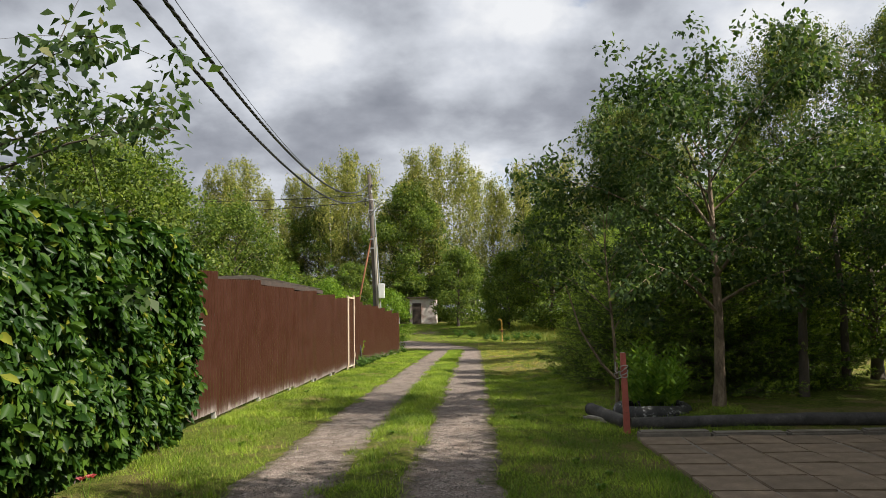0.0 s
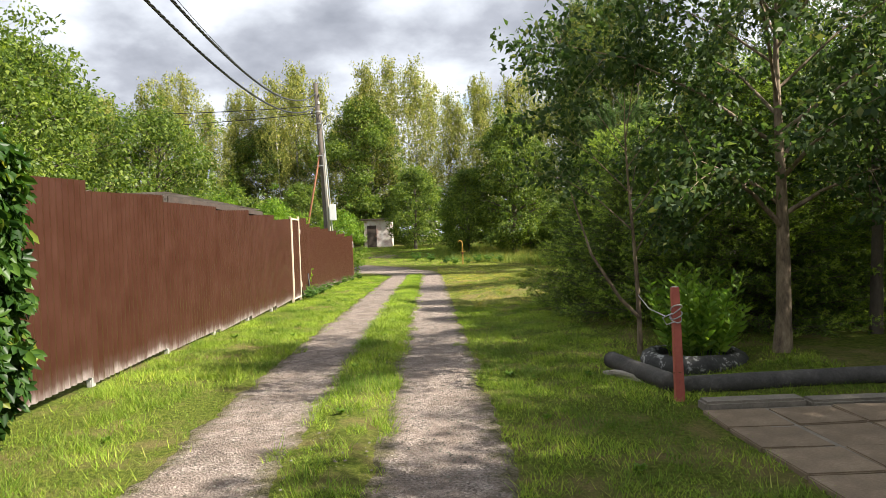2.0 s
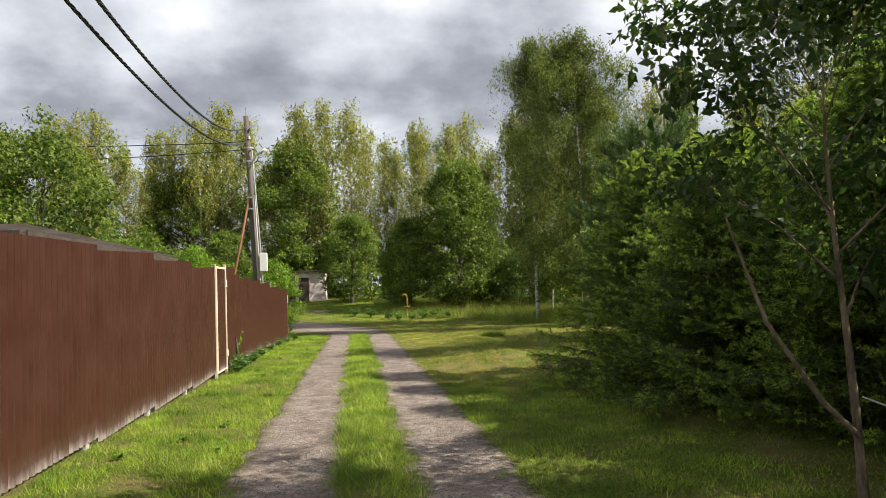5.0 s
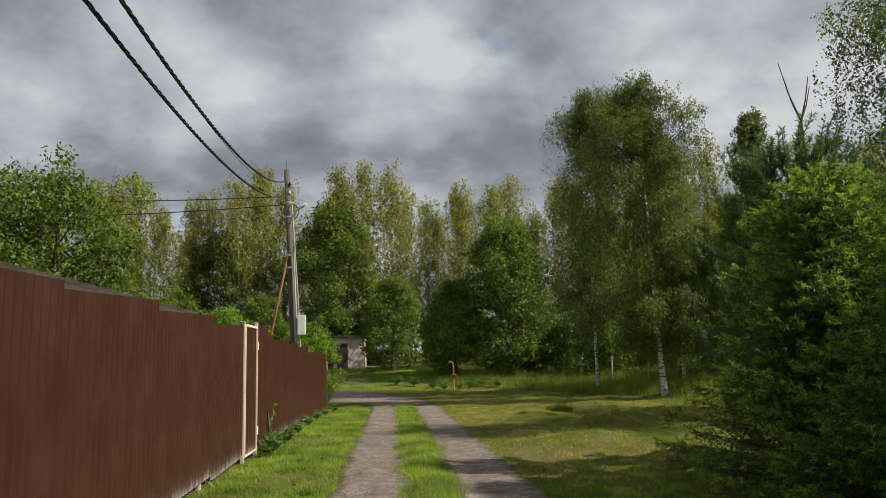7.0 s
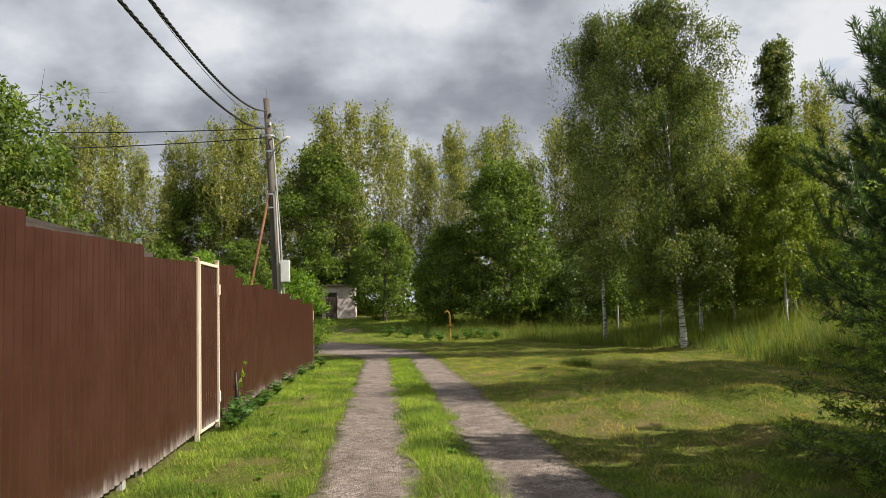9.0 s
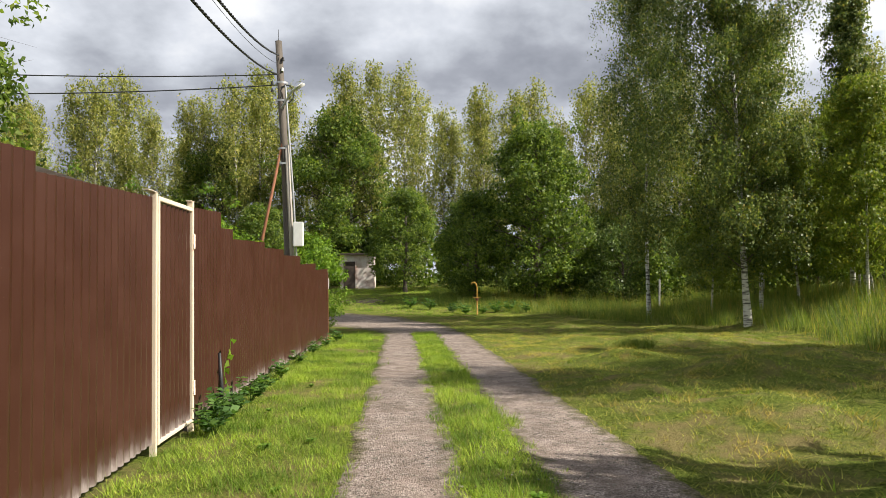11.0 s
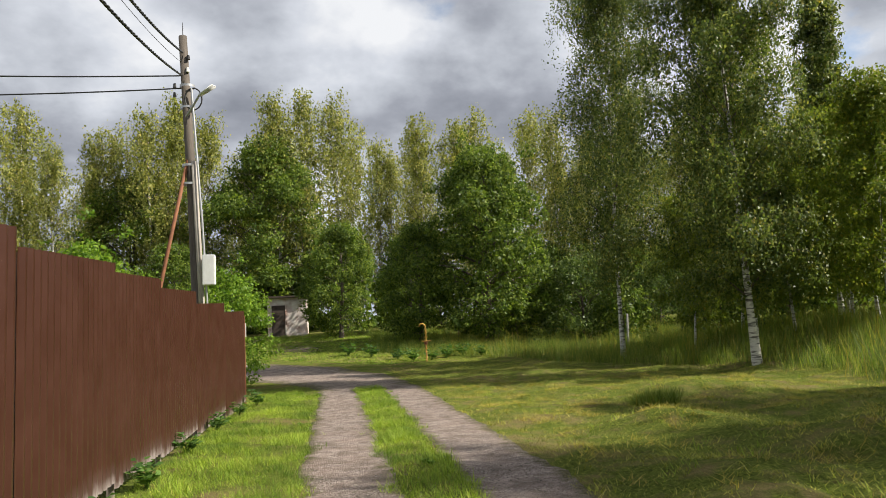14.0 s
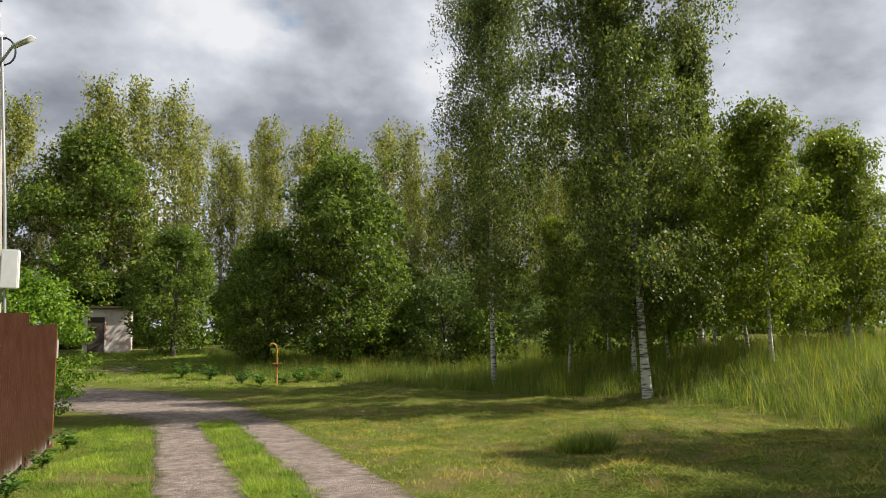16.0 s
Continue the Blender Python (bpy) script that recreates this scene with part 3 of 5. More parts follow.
# ---- ground ----
def smooth(a, b, x):
    f = max(0.0, min(1.0, (x - a) / (b - a)))
    return f * f * (3 - 2 * f)


HUMPS = ((3.3, 22.6, 0.9, 0.12), (3.0, 17.2, 0.8, 0.14), (4.3, 20.2, 1.0, 0.18), (4.9, 17.4, 0.7, 0.15), (6.3, 22.0, 1.4, 0.15), (2.3, 19.5, 0.7, 0.1), (5.8, 26.5, 1.2, 0.12), (3.6, 14.6, 0.8, 0.08))


def gz(x, y):
    """The height of the ground."""
    z = float(np.interp(y, (-6, 8, 15, 22, 30, 40, 46, 58, 70, 110), (0, 0, -0.08, -0.15, -0.25, -0.35, -0.05, 0.95, 1.3, 2.0)))
    z += 0.14 * smooth(2.9, 4.4, x) * (1 - smooth(9, 14, y)) * smooth(3.9, 4.8, y)
    z += 0.05 * smooth(-1.4, -2.6, x) * (1 - smooth(24, 32, y))
    z += 0.09 * smooth(-0.55, -0.05, x) * (1 - smooth(-0.05, 0.35, x)) * (1 - smooth(30, 33, y)) * 0.6
    z += 0.95 * smooth(8.4, 14.5, x) * smooth(16, 22, y) * (1 - smooth(34, 46, y))
    for hx, hy, r, a in HUMPS:
        d = ((x - hx) ** 2 + (y - hy) ** 2) / (r * r)
        if d < 9:
            z += 1.7 * a * math.exp(-d)
    if 1.3 < x < 14 and y > 12:
        z += 0.08 * noise.noise((x * 0.8, y * 0.8, 0)) + 0.05 * noise.noise((x * 2.1, y * 2.1, 7)) * smooth(1.3, 2.2, x) + 0.035 * noise.noise((x * 4.3, y * 3.4, 17)) * smooth(1.5, 2.4, x)
    return z


def axis_steps(lo, hi, step, far):
    inner = list(np.arange(lo, hi + 1e-6, step))
    return [lo - d for d in reversed(far)] + inner + [hi + d for d in far]


def build_ground():
    far = (1.5, 4, 9, 18, 35, 70, 150, 400, 1200, 3000)
    xs, ys = axis_steps(-4.5, 15, 0.16, far), axis_steps(-7, 50, 0.2, far)
    v = [(x, y, gz(x, y)) for y in ys for x in xs]
    n = len(xs)
    q = [(j * n + i, j * n + i + 1, (j + 1) * n + i + 1, (j + 1) * n + i) for j in range(len(ys) - 1) for i in range(n - 1)]
    tagged(put("ground", quads_mesh("ground", v, q, M_GROUND, True)), "uneven lawn of mown grass and bare soil", "ground", kind="structure")


build_ground()


def strip(name, rows, mat, label, cells=6, lift=0.012):
    """A band of road over the ground from rows of left and right edge points."""
    v = []
    for (x0, y0), (x1, y1) in rows:
        for i in range(cells + 1):
            f = i / cells
            x, y = x0 + (x1 - x0) * f, y0 + (y1 - y0) * f
            edge = -0.035 if i in (0, cells) else 0
            v.append((x, y, gz(x, y) + lift + edge))
    n = cells + 1
    q = [(j * n + i, j * n + i + 1, (j + 1) * n + i + 1, (j + 1) * n + i) for j in range(len(rows) - 1) for i in range(cells)]
    me = quads_mesh(name, v, q, mat, True)
    inward = me.attributes.new("inward", "FLOAT", "POINT")
    inward.data.foreach_set("value", np.tile(np.array([min(i, cells - i) / (cells / 2) for i in range(n)], dtype=np.float32), len(rows)))
    return tagged(put(name, me), label, "road", kind="structure")


def wave(y, k, a):
    return 0.8 * a * noise.noise((y * 0.9, k, 0)) + 0.4 * a * noise.noise((y * 3.1, k, 5)) + 0.35 * a * noise.noise((y * 9.0, k, 3))


def build_road():
    ys = np.arange(-7, 32.3, 0.07)
    strip("road_track_left", [((-1.3 - 0.004 * y + wave(y, 1, 0.16), y), (-0.28 - 0.003 * y + wave(y, 2, 0.12), y)) for y in ys], M_GRAVEL, "wheel track of pale grey gravel beside the fence verge", 12)
    strip("road_track_right", [((0.18 - 0.004 * y + wave(y, 3, 0.13), y), (1.18 + wave(y, 4, 0.14), y)) for y in ys], M_GRAVEL, "wheel track of pale grey gravel beside the meadow", 12)
    mid = ((-0.15, 32.0, 1.3), (-0.35, 34.0, 1.5), (-1.2, 37.5, 2.2), (-2.8, 40.6, 2.6), (-5.5, 43.6, 2.6), (-10, 47.2, 2.5), (-20, 54, 2.5), (-42, 68, 2.5))
    rows = []
    for i in range(len(mid) - 1):
        for f in np.arange(0, 1, 0.1):
            a, b = np.array(mid[i]), np.array(mid[i + 1])
            c = a + (b - a) * f
            p, n = np.array(mid[max(i - 1, 0)]), np.array(mid[min(i + 2, len(mid) - 1)])
            d0, d1 = (b - p)[:2], (n - a)[:2]
            d = d0 / np.linalg.norm(d0) * (1 - f) + d1 / np.linalg.norm(d1) * f
            d /= np.linalg.norm(d)
            s = np.array((-d[1], d[0]))
            wl, wr = c[2] + wave(i + f, 7, 0.25), c[2] + wave(i + f, 8, 0.25)
            rows.append((tuple(c[:2] + s * wl), tuple(c[:2] - s * wr)))
    strip("road_junction", rows, M_GRAVEL, "wide gravel bend of the lane turning away", 10, 0.018)


build_road()


# ---- fence ----
FX = -2.9
# each sheet: from y, to y, top at its start, top at its end
SHEETS = ((-5.2, -3.1, 2.34, 2.44), (-3.1, -1.0, 2.29, 2.39), (-1.0, 1.15, 2.24, 2.34), (1.15, 3.3, 2.16, 2.26), (3.3, 5.39, 2.1, 2.19), (5.39, 7.5, 2.08, 2.17), (7.5, 9.76, 2.08, 2.12), (9.76, 11.85, 2.06, 2.15),
          (11.85, 14.04, 2.05, 2.13), (14.04, 15.93, 2.02, 2.1), (16.97, 18.1, 2.13, 2.19), (18.1, 18.71, 2.01, 2.04),
          (18.71, 20.66, 1.92, 1.99), (20.66, 22.35, 1.91, 1.96), (22.35, 24.45, 1.86, 1.92), (24.45, 27.0, 1.75, 1.84), (27.0, 29.65, 1.68, 1.76))


def foot_z(y):
    return float(np.interp(y, (-6, 4, 8, 14, 20, 25, 30), (0.16, 0.14, 0.09, 0.05, 0.04, -0.06, -0.24)))


def corrugated(y0, y1, top0, top1, bot0, bot1, x, depth=0.021, pitch=0.115):
    """A profiled steel sheet with trapezoid ribs."""
    prof = ((0.0, 0), (0.32, 0), (0.5, 1), (0.82, 1))
    ys = []
    y = y0
    while y < y1:
        for f, d in prof:
            if y + f * pitch < y1:
                ys.append((y + f * pitch, d * depth))
        y += pitch
    ys.append((y1, 0))
    v, q = [], []
    for off in (0, -0.0015):
        for yy, d in ys:
            f = (yy - y0) / (y1 - y0)
            v += [(x + d + off, yy, bot0 + (bot1 - bot0) * f), (x + d + off, yy, top0 + (top1 - top0) * f)]
    m = len(ys)
    for i in range(m - 1):
        a = 2 * i
        q += [(a, a + 2, a + 3, a + 1)]
    return v[:2 * m], q


def sheet_mesh(v, q):
    """A steel sheet that knows how high each point lies above its lower edge."""
    me = quads_mesh("sheet", v, q, M_FENCE)
    up = [0.0] * len(v)
    for i in range(0, len(v), 2):
        up[i + 1] = abs(v[i + 1][2] - v[i][2])
    me.attributes.new("above_foot", "FLOAT", "POINT").data.foreach_set("value", np.array(up, dtype=np.float32))
    return me


def build_fence():
    fence = thing("fence", (0, 0, 0), "brown profiled steel fence with a stepped top edge", "fence")
    for y0, y1, t0, t1 in SHEETS:
        mid, rise = (foot_z(y0) + foot_z(y1)) / 2, (t1 - t0) * 0.3
        v, q = corrugated(y0 + 0.004, y1 - 0.004, t0, t1, mid - rise, mid + rise, FX + random.uniform(-0.006, 0.006))
        put("sheet", sheet_mesh(v, q), fence)
        bm = box(bmesh.new(), FX - 0.07, FX - 0.012, y0 + 0.02, y0 + 0.08, gz(FX, y0) - 0.2, t0 - 0.03, 0.004)
        part("post", bm, M_FENCE, fence)
        for h in (0.35, 0.8):
            z0, z1 = foot_z(y0) + (t0 - foot_z(y0)) * h, foot_z(y1) + (t1 - foot_z(y1)) * h
            part_tube = Tubes().add([(FX - 0.03, y0, z0), (FX - 0.03, y1, z1)], [0.017, 0.017], 4)
            put("rail", part_tube.mesh("rail", M_FENCE), fence)
    # the far end post, dark and pale
    bm = box(bmesh.new(), FX - 0.06, FX + 0.03, 29.66, 29.72, -0.6, 1.66, 0.005)
    part("end_post", bm, M_RUST, fence)
    bm = box(bmesh.new(), FX - 0.02, FX + 0.05, 29.725, 29.74, 1.2, 1.5, 0.003)
    part("plate", bm, M_WHITE, fence, "small white plate")
    for y in (5.4, 9.5, 11.6, 7.5, 13.6):
        bm = box(bmesh.new(), FX - 0.06, FX - 0.004, y - 0.05, y + 0.05, gz(FX, y) - 0.1, foot_z(y) + 0.03, 0.01)
        part("footing", bm, M_CONC, fence, "pale concrete footing block")


def build_gate():
    gate = thing("gate", (0, 0, 0), "closed wicket gate of brown sheet in a cream steel frame", "gate")
    y0, y1, zb, zt = 15.95, 16.95, 0.02, 2.12
    v, q = corrugated(y0 + 0.06, y1 - 0.04, zt - 0.06, zt - 0.02, zb + 0.05, zb + 0.04, FX)
    put("sheet", sheet_mesh(v, q), gate)
    frame_box = lambda n, a, b, c, d, x0=FX - 0.02, x1=FX + 0.035: part(n, box(bmesh.new(), x0, x1, a, b, c, d, 0.004), M_CREAM, gate)
    frame_box("gate_post", y0 - 0.03, y0 + 0.005, -0.2, zt + 0.02)
    frame_box("gate_stile", y0 + 0.012, y0 + 0.05, zb + 0.02, zt - 0.01, FX + 0.005, FX + 0.042)
    frame_box("gate_post", y1 - 0.005, y1 + 0.04, -0.2, zt + 0.06)
    frame_box("gate_rail", y0 + 0.05, y1 - 0.005, zt - 0.04, zt)
    frame_box("gate_rail", y0 + 0.05, y1 - 0.005, zb + 0.02, zb + 0.05)
    frame_box("cap", y0 - 0.2, y0 + 0.01, zt + 0.02, zt + 0.03)
    frame_box("cap", y1 - 0.05, y1 + 0.07, zt + 0.06, zt + 0.07)
    for z in (0.3, 1.72):
        put("hinge", Tubes().add([(FX + 0.045, y1 + 0.01, z), (FX + 0.045, y1 + 0.01, z + 0.14)], [0.011, 0.011], 8, True).mesh("hinge", M_CREAM), gate, "cream barrel hinge")


build_fence()
build_gate()


# ---- utility pole, cables ----
def build_pole():
    px, py = -4.62, 33.3
    g = gz(px, py)
    pole = thing("utility_pole", (px, py, g), "weathered wooden utility pole on a paler stub with a brace", "utility pole")
    put("mast", Tubes().add([(0.12, 0, 2.0), (0.0, 0, 5.5), (-0.2, 0, 9.45 - g)], [0.15, 0.13, 0.11], 12, True).mesh("mast", M_POLE), pole)
    put("stub", Tubes().add([(0.3, -0.1, -0.4), (0.22, -0.12, 2.8), (0.08, -0.14, 6.2)], [0.085, 0.08, 0.07], 12, True).mesh("stub", M_PALE), pole, "pale wooden stub lashed to the mast")
    put("brace", Tubes().add([(-1.3, -0.8, -0.4), (-0.6, -0.4, 3.5), (-0.06, -0.05, 6.4)], [0.05, 0.05, 0.045], 8, True).mesh("brace", M_RUST), pole, "rusty steel brace")
    for z in (5.6, 6.1, 7.7, 8.3):
        put("band", Tubes().add([(-0.02 - 0.02 * (z - 5), -0.03, z - 0.03), (-0.02 - 0.02 * (z - 5), -0.03, z + 0.03)], [0.2, 0.2], 14).mesh("band", M_ALU), pole, "steel band")
    put("conduit", Tubes().add([(0.4, -0.24, 2.2), (0.3, -0.26, 4.5), (0.05, -0.2, 8.2)], [0.03, 0.03, 0.03], 6).mesh("conduit", M_ALU), pole, "grey cable conduit")
    put("conduit", Tubes().add([(-0.2, 0, 9.4 - g), (-0.2, 0, 9.85 - g)], [0.012, 0.008], 5, True).mesh("conduit", M_CABLE), pole)
    loop = [(0.1 + 0.22 * math.cos(a), -0.2, 7.9 + 0.3 * math.sin(a)) for a in np.linspace(0, 11, 40)]
    put("cable_coil", Tubes().add(loop, [0.02] * 40, 5).mesh("cable_coil", M_CABLE), pole, "coil of black cable")
    lamp = part("lamp_arm", bmesh.new(), M_ALU, pole)
    lamp.data = Tubes().add([(-0.1, -0.1, 7.45), (0.15, -0.3, 7.75), (0.3, -0.42, 7.95)], [0.035, 0.03, 0.028], 8).mesh("lamp_arm", M_ALU)
    bm = box(bmesh.new(), -0.26, 0.26, -0.1, 0.1, -0.03, 0.035, 0.022)
    for v in bm.verts:
        v.co.y *= 1.0 - 0.55 * max(0.0, -v.co.x / 0.26)
    bm.transform(pose(0.5, -0.52, 8.02, 0, -24, -25))
    part("lamp_head", bm, M_WHITE, pole, "flat white street lamp head", True)
    bm = box(bmesh.new(), 0.3, 0.62, -0.42, -0.2, 2.85, 3.65, 0.02)
    part("meter_box", bm, M_WHITE, pole, "white electricity meter box")
    for k, (dx, z) in enumerate(((0.04, 8.75), (-0.3, 8.3), (-0.3, 8.05), (0.06, 9.1))):
        bm = bmesh.new()
        bmesh.ops.create_cone(bm, cap_ends=True, segments=10, radius1=0.05, radius2=0.035, depth=0.12, matrix=Matrix.Translation((dx - 0.1, -0.1, z)))
        part("insulator", bm, M_WHITE if k == 0 else M_CABLE, pole)


build_pole()


def build_cable(fn, y0, y1, r, label, twist=True, steps=120):
    t = Tubes()
    ys = np.linspace(y0, y1, steps)
    if twist:
        for ph in (0, 2.1, 4.2):
            t.add([Vector(fn(y)) + Vector((math.cos(y * 9 + ph) * r * 0.55, 0, math.sin(y * 9 + ph) * r * 0.55)) for y in np.linspace(y0, y1, steps * 4)], [r * 0.6] * steps * 4, 4)
    else:
        t.add([fn(y) for y in ys], [r] * steps, 5)
    tagged(put("overhead_cable", t.mesh("overhead_cable", M_CABLE)), label, "cable", "cables at the pole")


def cable_a(y):
    u = 33 - y
    return (-4.8 + 0.0617 * u, y, 8.25 - 0.2656 * u + 0.00542 * u * u)


def cable_b(y):
    u = 33 - y
    return (-4.79 + 0.0716 * u, y, 8.9 - 0.2905 * u + 0.005564 * u * u)


build_cable(cable_a, -20, 33.2, 0.028, "thick twisted black overhead cable")
build_cable(cable_b, -20, 33.2, 0.028, "thick twisted black overhead cable")
build_cable(lambda y: (-4.8 + 0.068 * (33 - y), y, 8.6 - 0.27 * (33 - y) + 0.0056 * (33 - y) ** 2), -20, 33.2, 0.006, "thin black overhead wire", False)


def side_cable(z0, sag, ytop, label, r=0.02):
    t = Tubes()
    pts = [(-4.85 - 24 * f, 33.2 - 3.0 * f, z0 + ytop * f - sag * 4 * f * (1 - f)) for f in np.linspace(0, 1, 40)]
    t.add(pts, [r] * 40, 5)
    tagged(put("overhead_cable", t.mesh("overhead_cable", M_CABLE)), label, "cable", "cables at the pole")


side_cable(8.3, 0.55, 0.5, "black overhead cable leading sideways from the pole")
side_cable(7.95, 0.6, -0.1, "black overhead cable leading sideways from the pole")


# ---- shed, lean-to, gas standpipe, stake ----
def build_shed():
    x0, x1, y0, y1 = -5.0, -2.65, 58.0, 60.5
    g = gz(-4, 58) - 0.1
    shed = thing("shed", (0, 0, g), "small shed with peeling whitewash and a flat roof", "shed")
    part("wall", box(bmesh.new(), x0, x1, y0, y1, 0, 2.4, 0.02), M_SHED, shed)
    part("roof", box(bmesh.new(), x0 - 0.25, x1 + 0.2, y0 - 0.3, y1 + 0.2, 2.4, 2.52, 0.02), M_DARKWOOD, shed)
    part("door", box(bmesh.new(), x0 + 0.25, x0 + 1.05, y0 - 0.05, y0 + 0.02, 0.1, 1.95, 0.01), M_DARKWOOD, shed)
    part("door_frame", box(bmesh.new(), x0 + 1.05, x0 + 1.13, y0 - 0.07, y0 + 0.02, 0.1, 2.02, 0.01), M_SHED, shed)
    part("door_handle", box(bmesh.new(), x0 + 0.95, x0 + 1.0, y0 - 0.09, y0 - 0.05, 1.0, 1.12, 0.005), M_RUST, shed)


build_shed()


def build_lean_to():
    r = thing("lean_to", (0, 0, 0), "low outbuilding behind the fence with a grey sheet roof", "outbuilding")
    x = -4.15
    m = bpy.data.meshes.new("roof")
    bm = bmesh.new()
    vs = [bm.verts.new(p) for p in ((x, 11.0, 2.5), (x, 18.2, 2.47), (x - 2.6, 18.2, 2.47), (x - 2.6, 11.0, 2.5))]
    bm.faces.new(vs)
    bmesh.ops.solidify(bm, geom=bm.faces[:], thickness=0.05)
    part("roof", bm, M_ROOF, r)
    part("fascia", box(bmesh.new(), x + 0.002, x + 0.03, 11.0, 18.2, 2.3, 2.42, 0.004), M_DARKWOOD, r, "dark brown fascia board")
    for i in range(5):
        y = 11 + i * 1.8
        part("rafter", box(bmesh.new(), x - 2.5, x - 0.05, y - 0.03, y + 0.03, 2.3, 2.42, 0.004), M_DARKWOOD, r)
    part("wall", box(bmesh.new(), x - 2.4, x - 0.3, 10.8, 18.2, -0.2, 2.33), M_DARKWOOD, r)


build_lean_to()


def build_standpipe():
    x, y = 2.62, 42.0
    g = gz(x, y)
    s = thing("gas_standpipe", (x, y, g), "yellow painted gas standpipe with a hooked top", "pipe")
    pts = [(0, 0, -0.2), (0, 0, 1.25), (-0.03, 0, 1.42), (-0.12, 0, 1.5), (-0.22, 0, 1.47), (-0.25, 0, 1.38)]
    put("pipe", Tubes().add(pts, [0.034] * 6, 10, True).mesh("pipe", M_YELLOW), s)
    bm = bmesh.new()
    bmesh.ops.create_cone(bm, cap_ends=True, segments=12, radius1=0.07, radius2=0.07, depth=0.12, matrix=Matrix.Translation((0, 0, 0.72)))
    part("valve", bm, M_RUST, s, "rusty valve body")
    put("valve_handle", Tubes().add([(-0.18, -0.06, 0.8), (0.18, -0.06, 0.8)], [0.018, 0.018], 6, True).mesh("valve_handle", M_YELLOW), s)
    for z in (0.5, 0.95):
        bm = bmesh.new()
        bmesh.ops.create_cone(bm, cap_ends=True, segments=12, radius1=0.065, radius2=0.065, depth=0.03, matrix=Matrix.Translation((0, 0, z)))
        part("flange", bm, M_YELLOW, s)


build_standpipe()
bm = bmesh.new()
box(bm, -0.035, 0.035, -0.035, 0.035, -0.2, 1.45, 0.008)
stake = part("marker_stake", bm, M_CONC)
stake.matrix_basis = pose(11.2, 42.2, gz(11.2, 42.2), 1, 2, 20)
tagged(stake, "weathered grey stake standing in tall grass", "stake")


# ---- garden corner ----
def build_red_post():
    p = thing("red_post", (2.72, 3.98, gz(2.7, 3.98)), "faded red wooden post with rope round its top", "post")
    bm = bmesh.new()
    box(bm, -0.031, 0.031, -0.031, 0.031, -0.25, 0.97, 0.005)
    for v in bm.verts:
        v.co.x *= 1.18 - 0.2 * v.co.z
        v.co.y *= 1.18 - 0.2 * v.co.z
    part("shaft", bm, M_RED, p)
    put("cut_end", Tubes().add([(0, 0, 0.968), (0, 0, 0.976)], [0.03, 0.028], 4, True).mesh("cut_end", M_PALE), p, "bare weathered wood")
    for k in range(4):
        pts = [(0.046 * math.cos(a) * (1 + 0.25 * math.sin(k * 3 + a)), 0.046 * math.sin(a), 0.7 + 0.03 * k + 0.03 * math.sin(a + k)) for a in np.linspace(0, 6.3, 20)]
        put("rope_turn", Tubes().add(pts, [0.006] * 20, 5).mesh("rope_turn", M_ROPE), p, "grey rope")
    put("rope_end", Tubes().add([(-0.045, -0.03, 0.75), (-0.13, -0.05, 0.72), (-0.1, -0.05, 0.66), (-0.035, -0.045, 0.68)], [0.006] * 4, 5).mesh("rope_end", M_ROPE), p)
    put("wire", Tubes().add([(0.045, 0, 0.24), (0, -0.045, 0.25), (-0.045, 0, 0.24), (0, 0.045, 0.25), (0.045, 0, 0.24)], [0.005] * 5, 4).mesh("wire", M_RUST), p, "rusty wire")
    t = Tubes().add([(2.63, 4.0, 0.72), (2.8, 5.0, 0.68), (3.02, 6.1, 0.72)], [0.006] * 3, 5)
    tagged(put("rope", t.mesh("rope", M_ROPE)), "grey rope tied from the post to a slim trunk", "rope")
    p.rotation_euler = (0, radians(-0.8), 0)


build_red_post()


def build_pipe(pts, r, label):
    t = Tubes()
    fine = []
    for i in range(len(pts) - 1):
        for f in np.linspace(0, 1, 10, endpoint=False):
            fine.append(Vector(pts[i]).lerp(Vector(pts[i + 1]), float(f)))
    fine.append(Vector(pts[-1]))
    t.add(fine, [r] * len(fine), 16, True, 0.035)
    tagged(put("wrapped_pipe", t.mesh("wrapped_pipe", M_TAR)), label, "pipe", "pipes round the garden")


def on(x, y, r):
    return (x, y, gz(x, y) + r - 0.015)


build_pipe([on(2.52, 5.46, 0.12), on(2.63, 5.0, 0.1), on(2.8, 4.36, 0.08)], 0.088, "short tar-wrapped pipe lying as a bed edging")
build_pipe([on(2.84, 4.3, 0.07), on(5.0, 4.24, 0.07), on(8.6, 4.14, 0.07)], 0.085, "long tar-wrapped pipe lying along the paving")


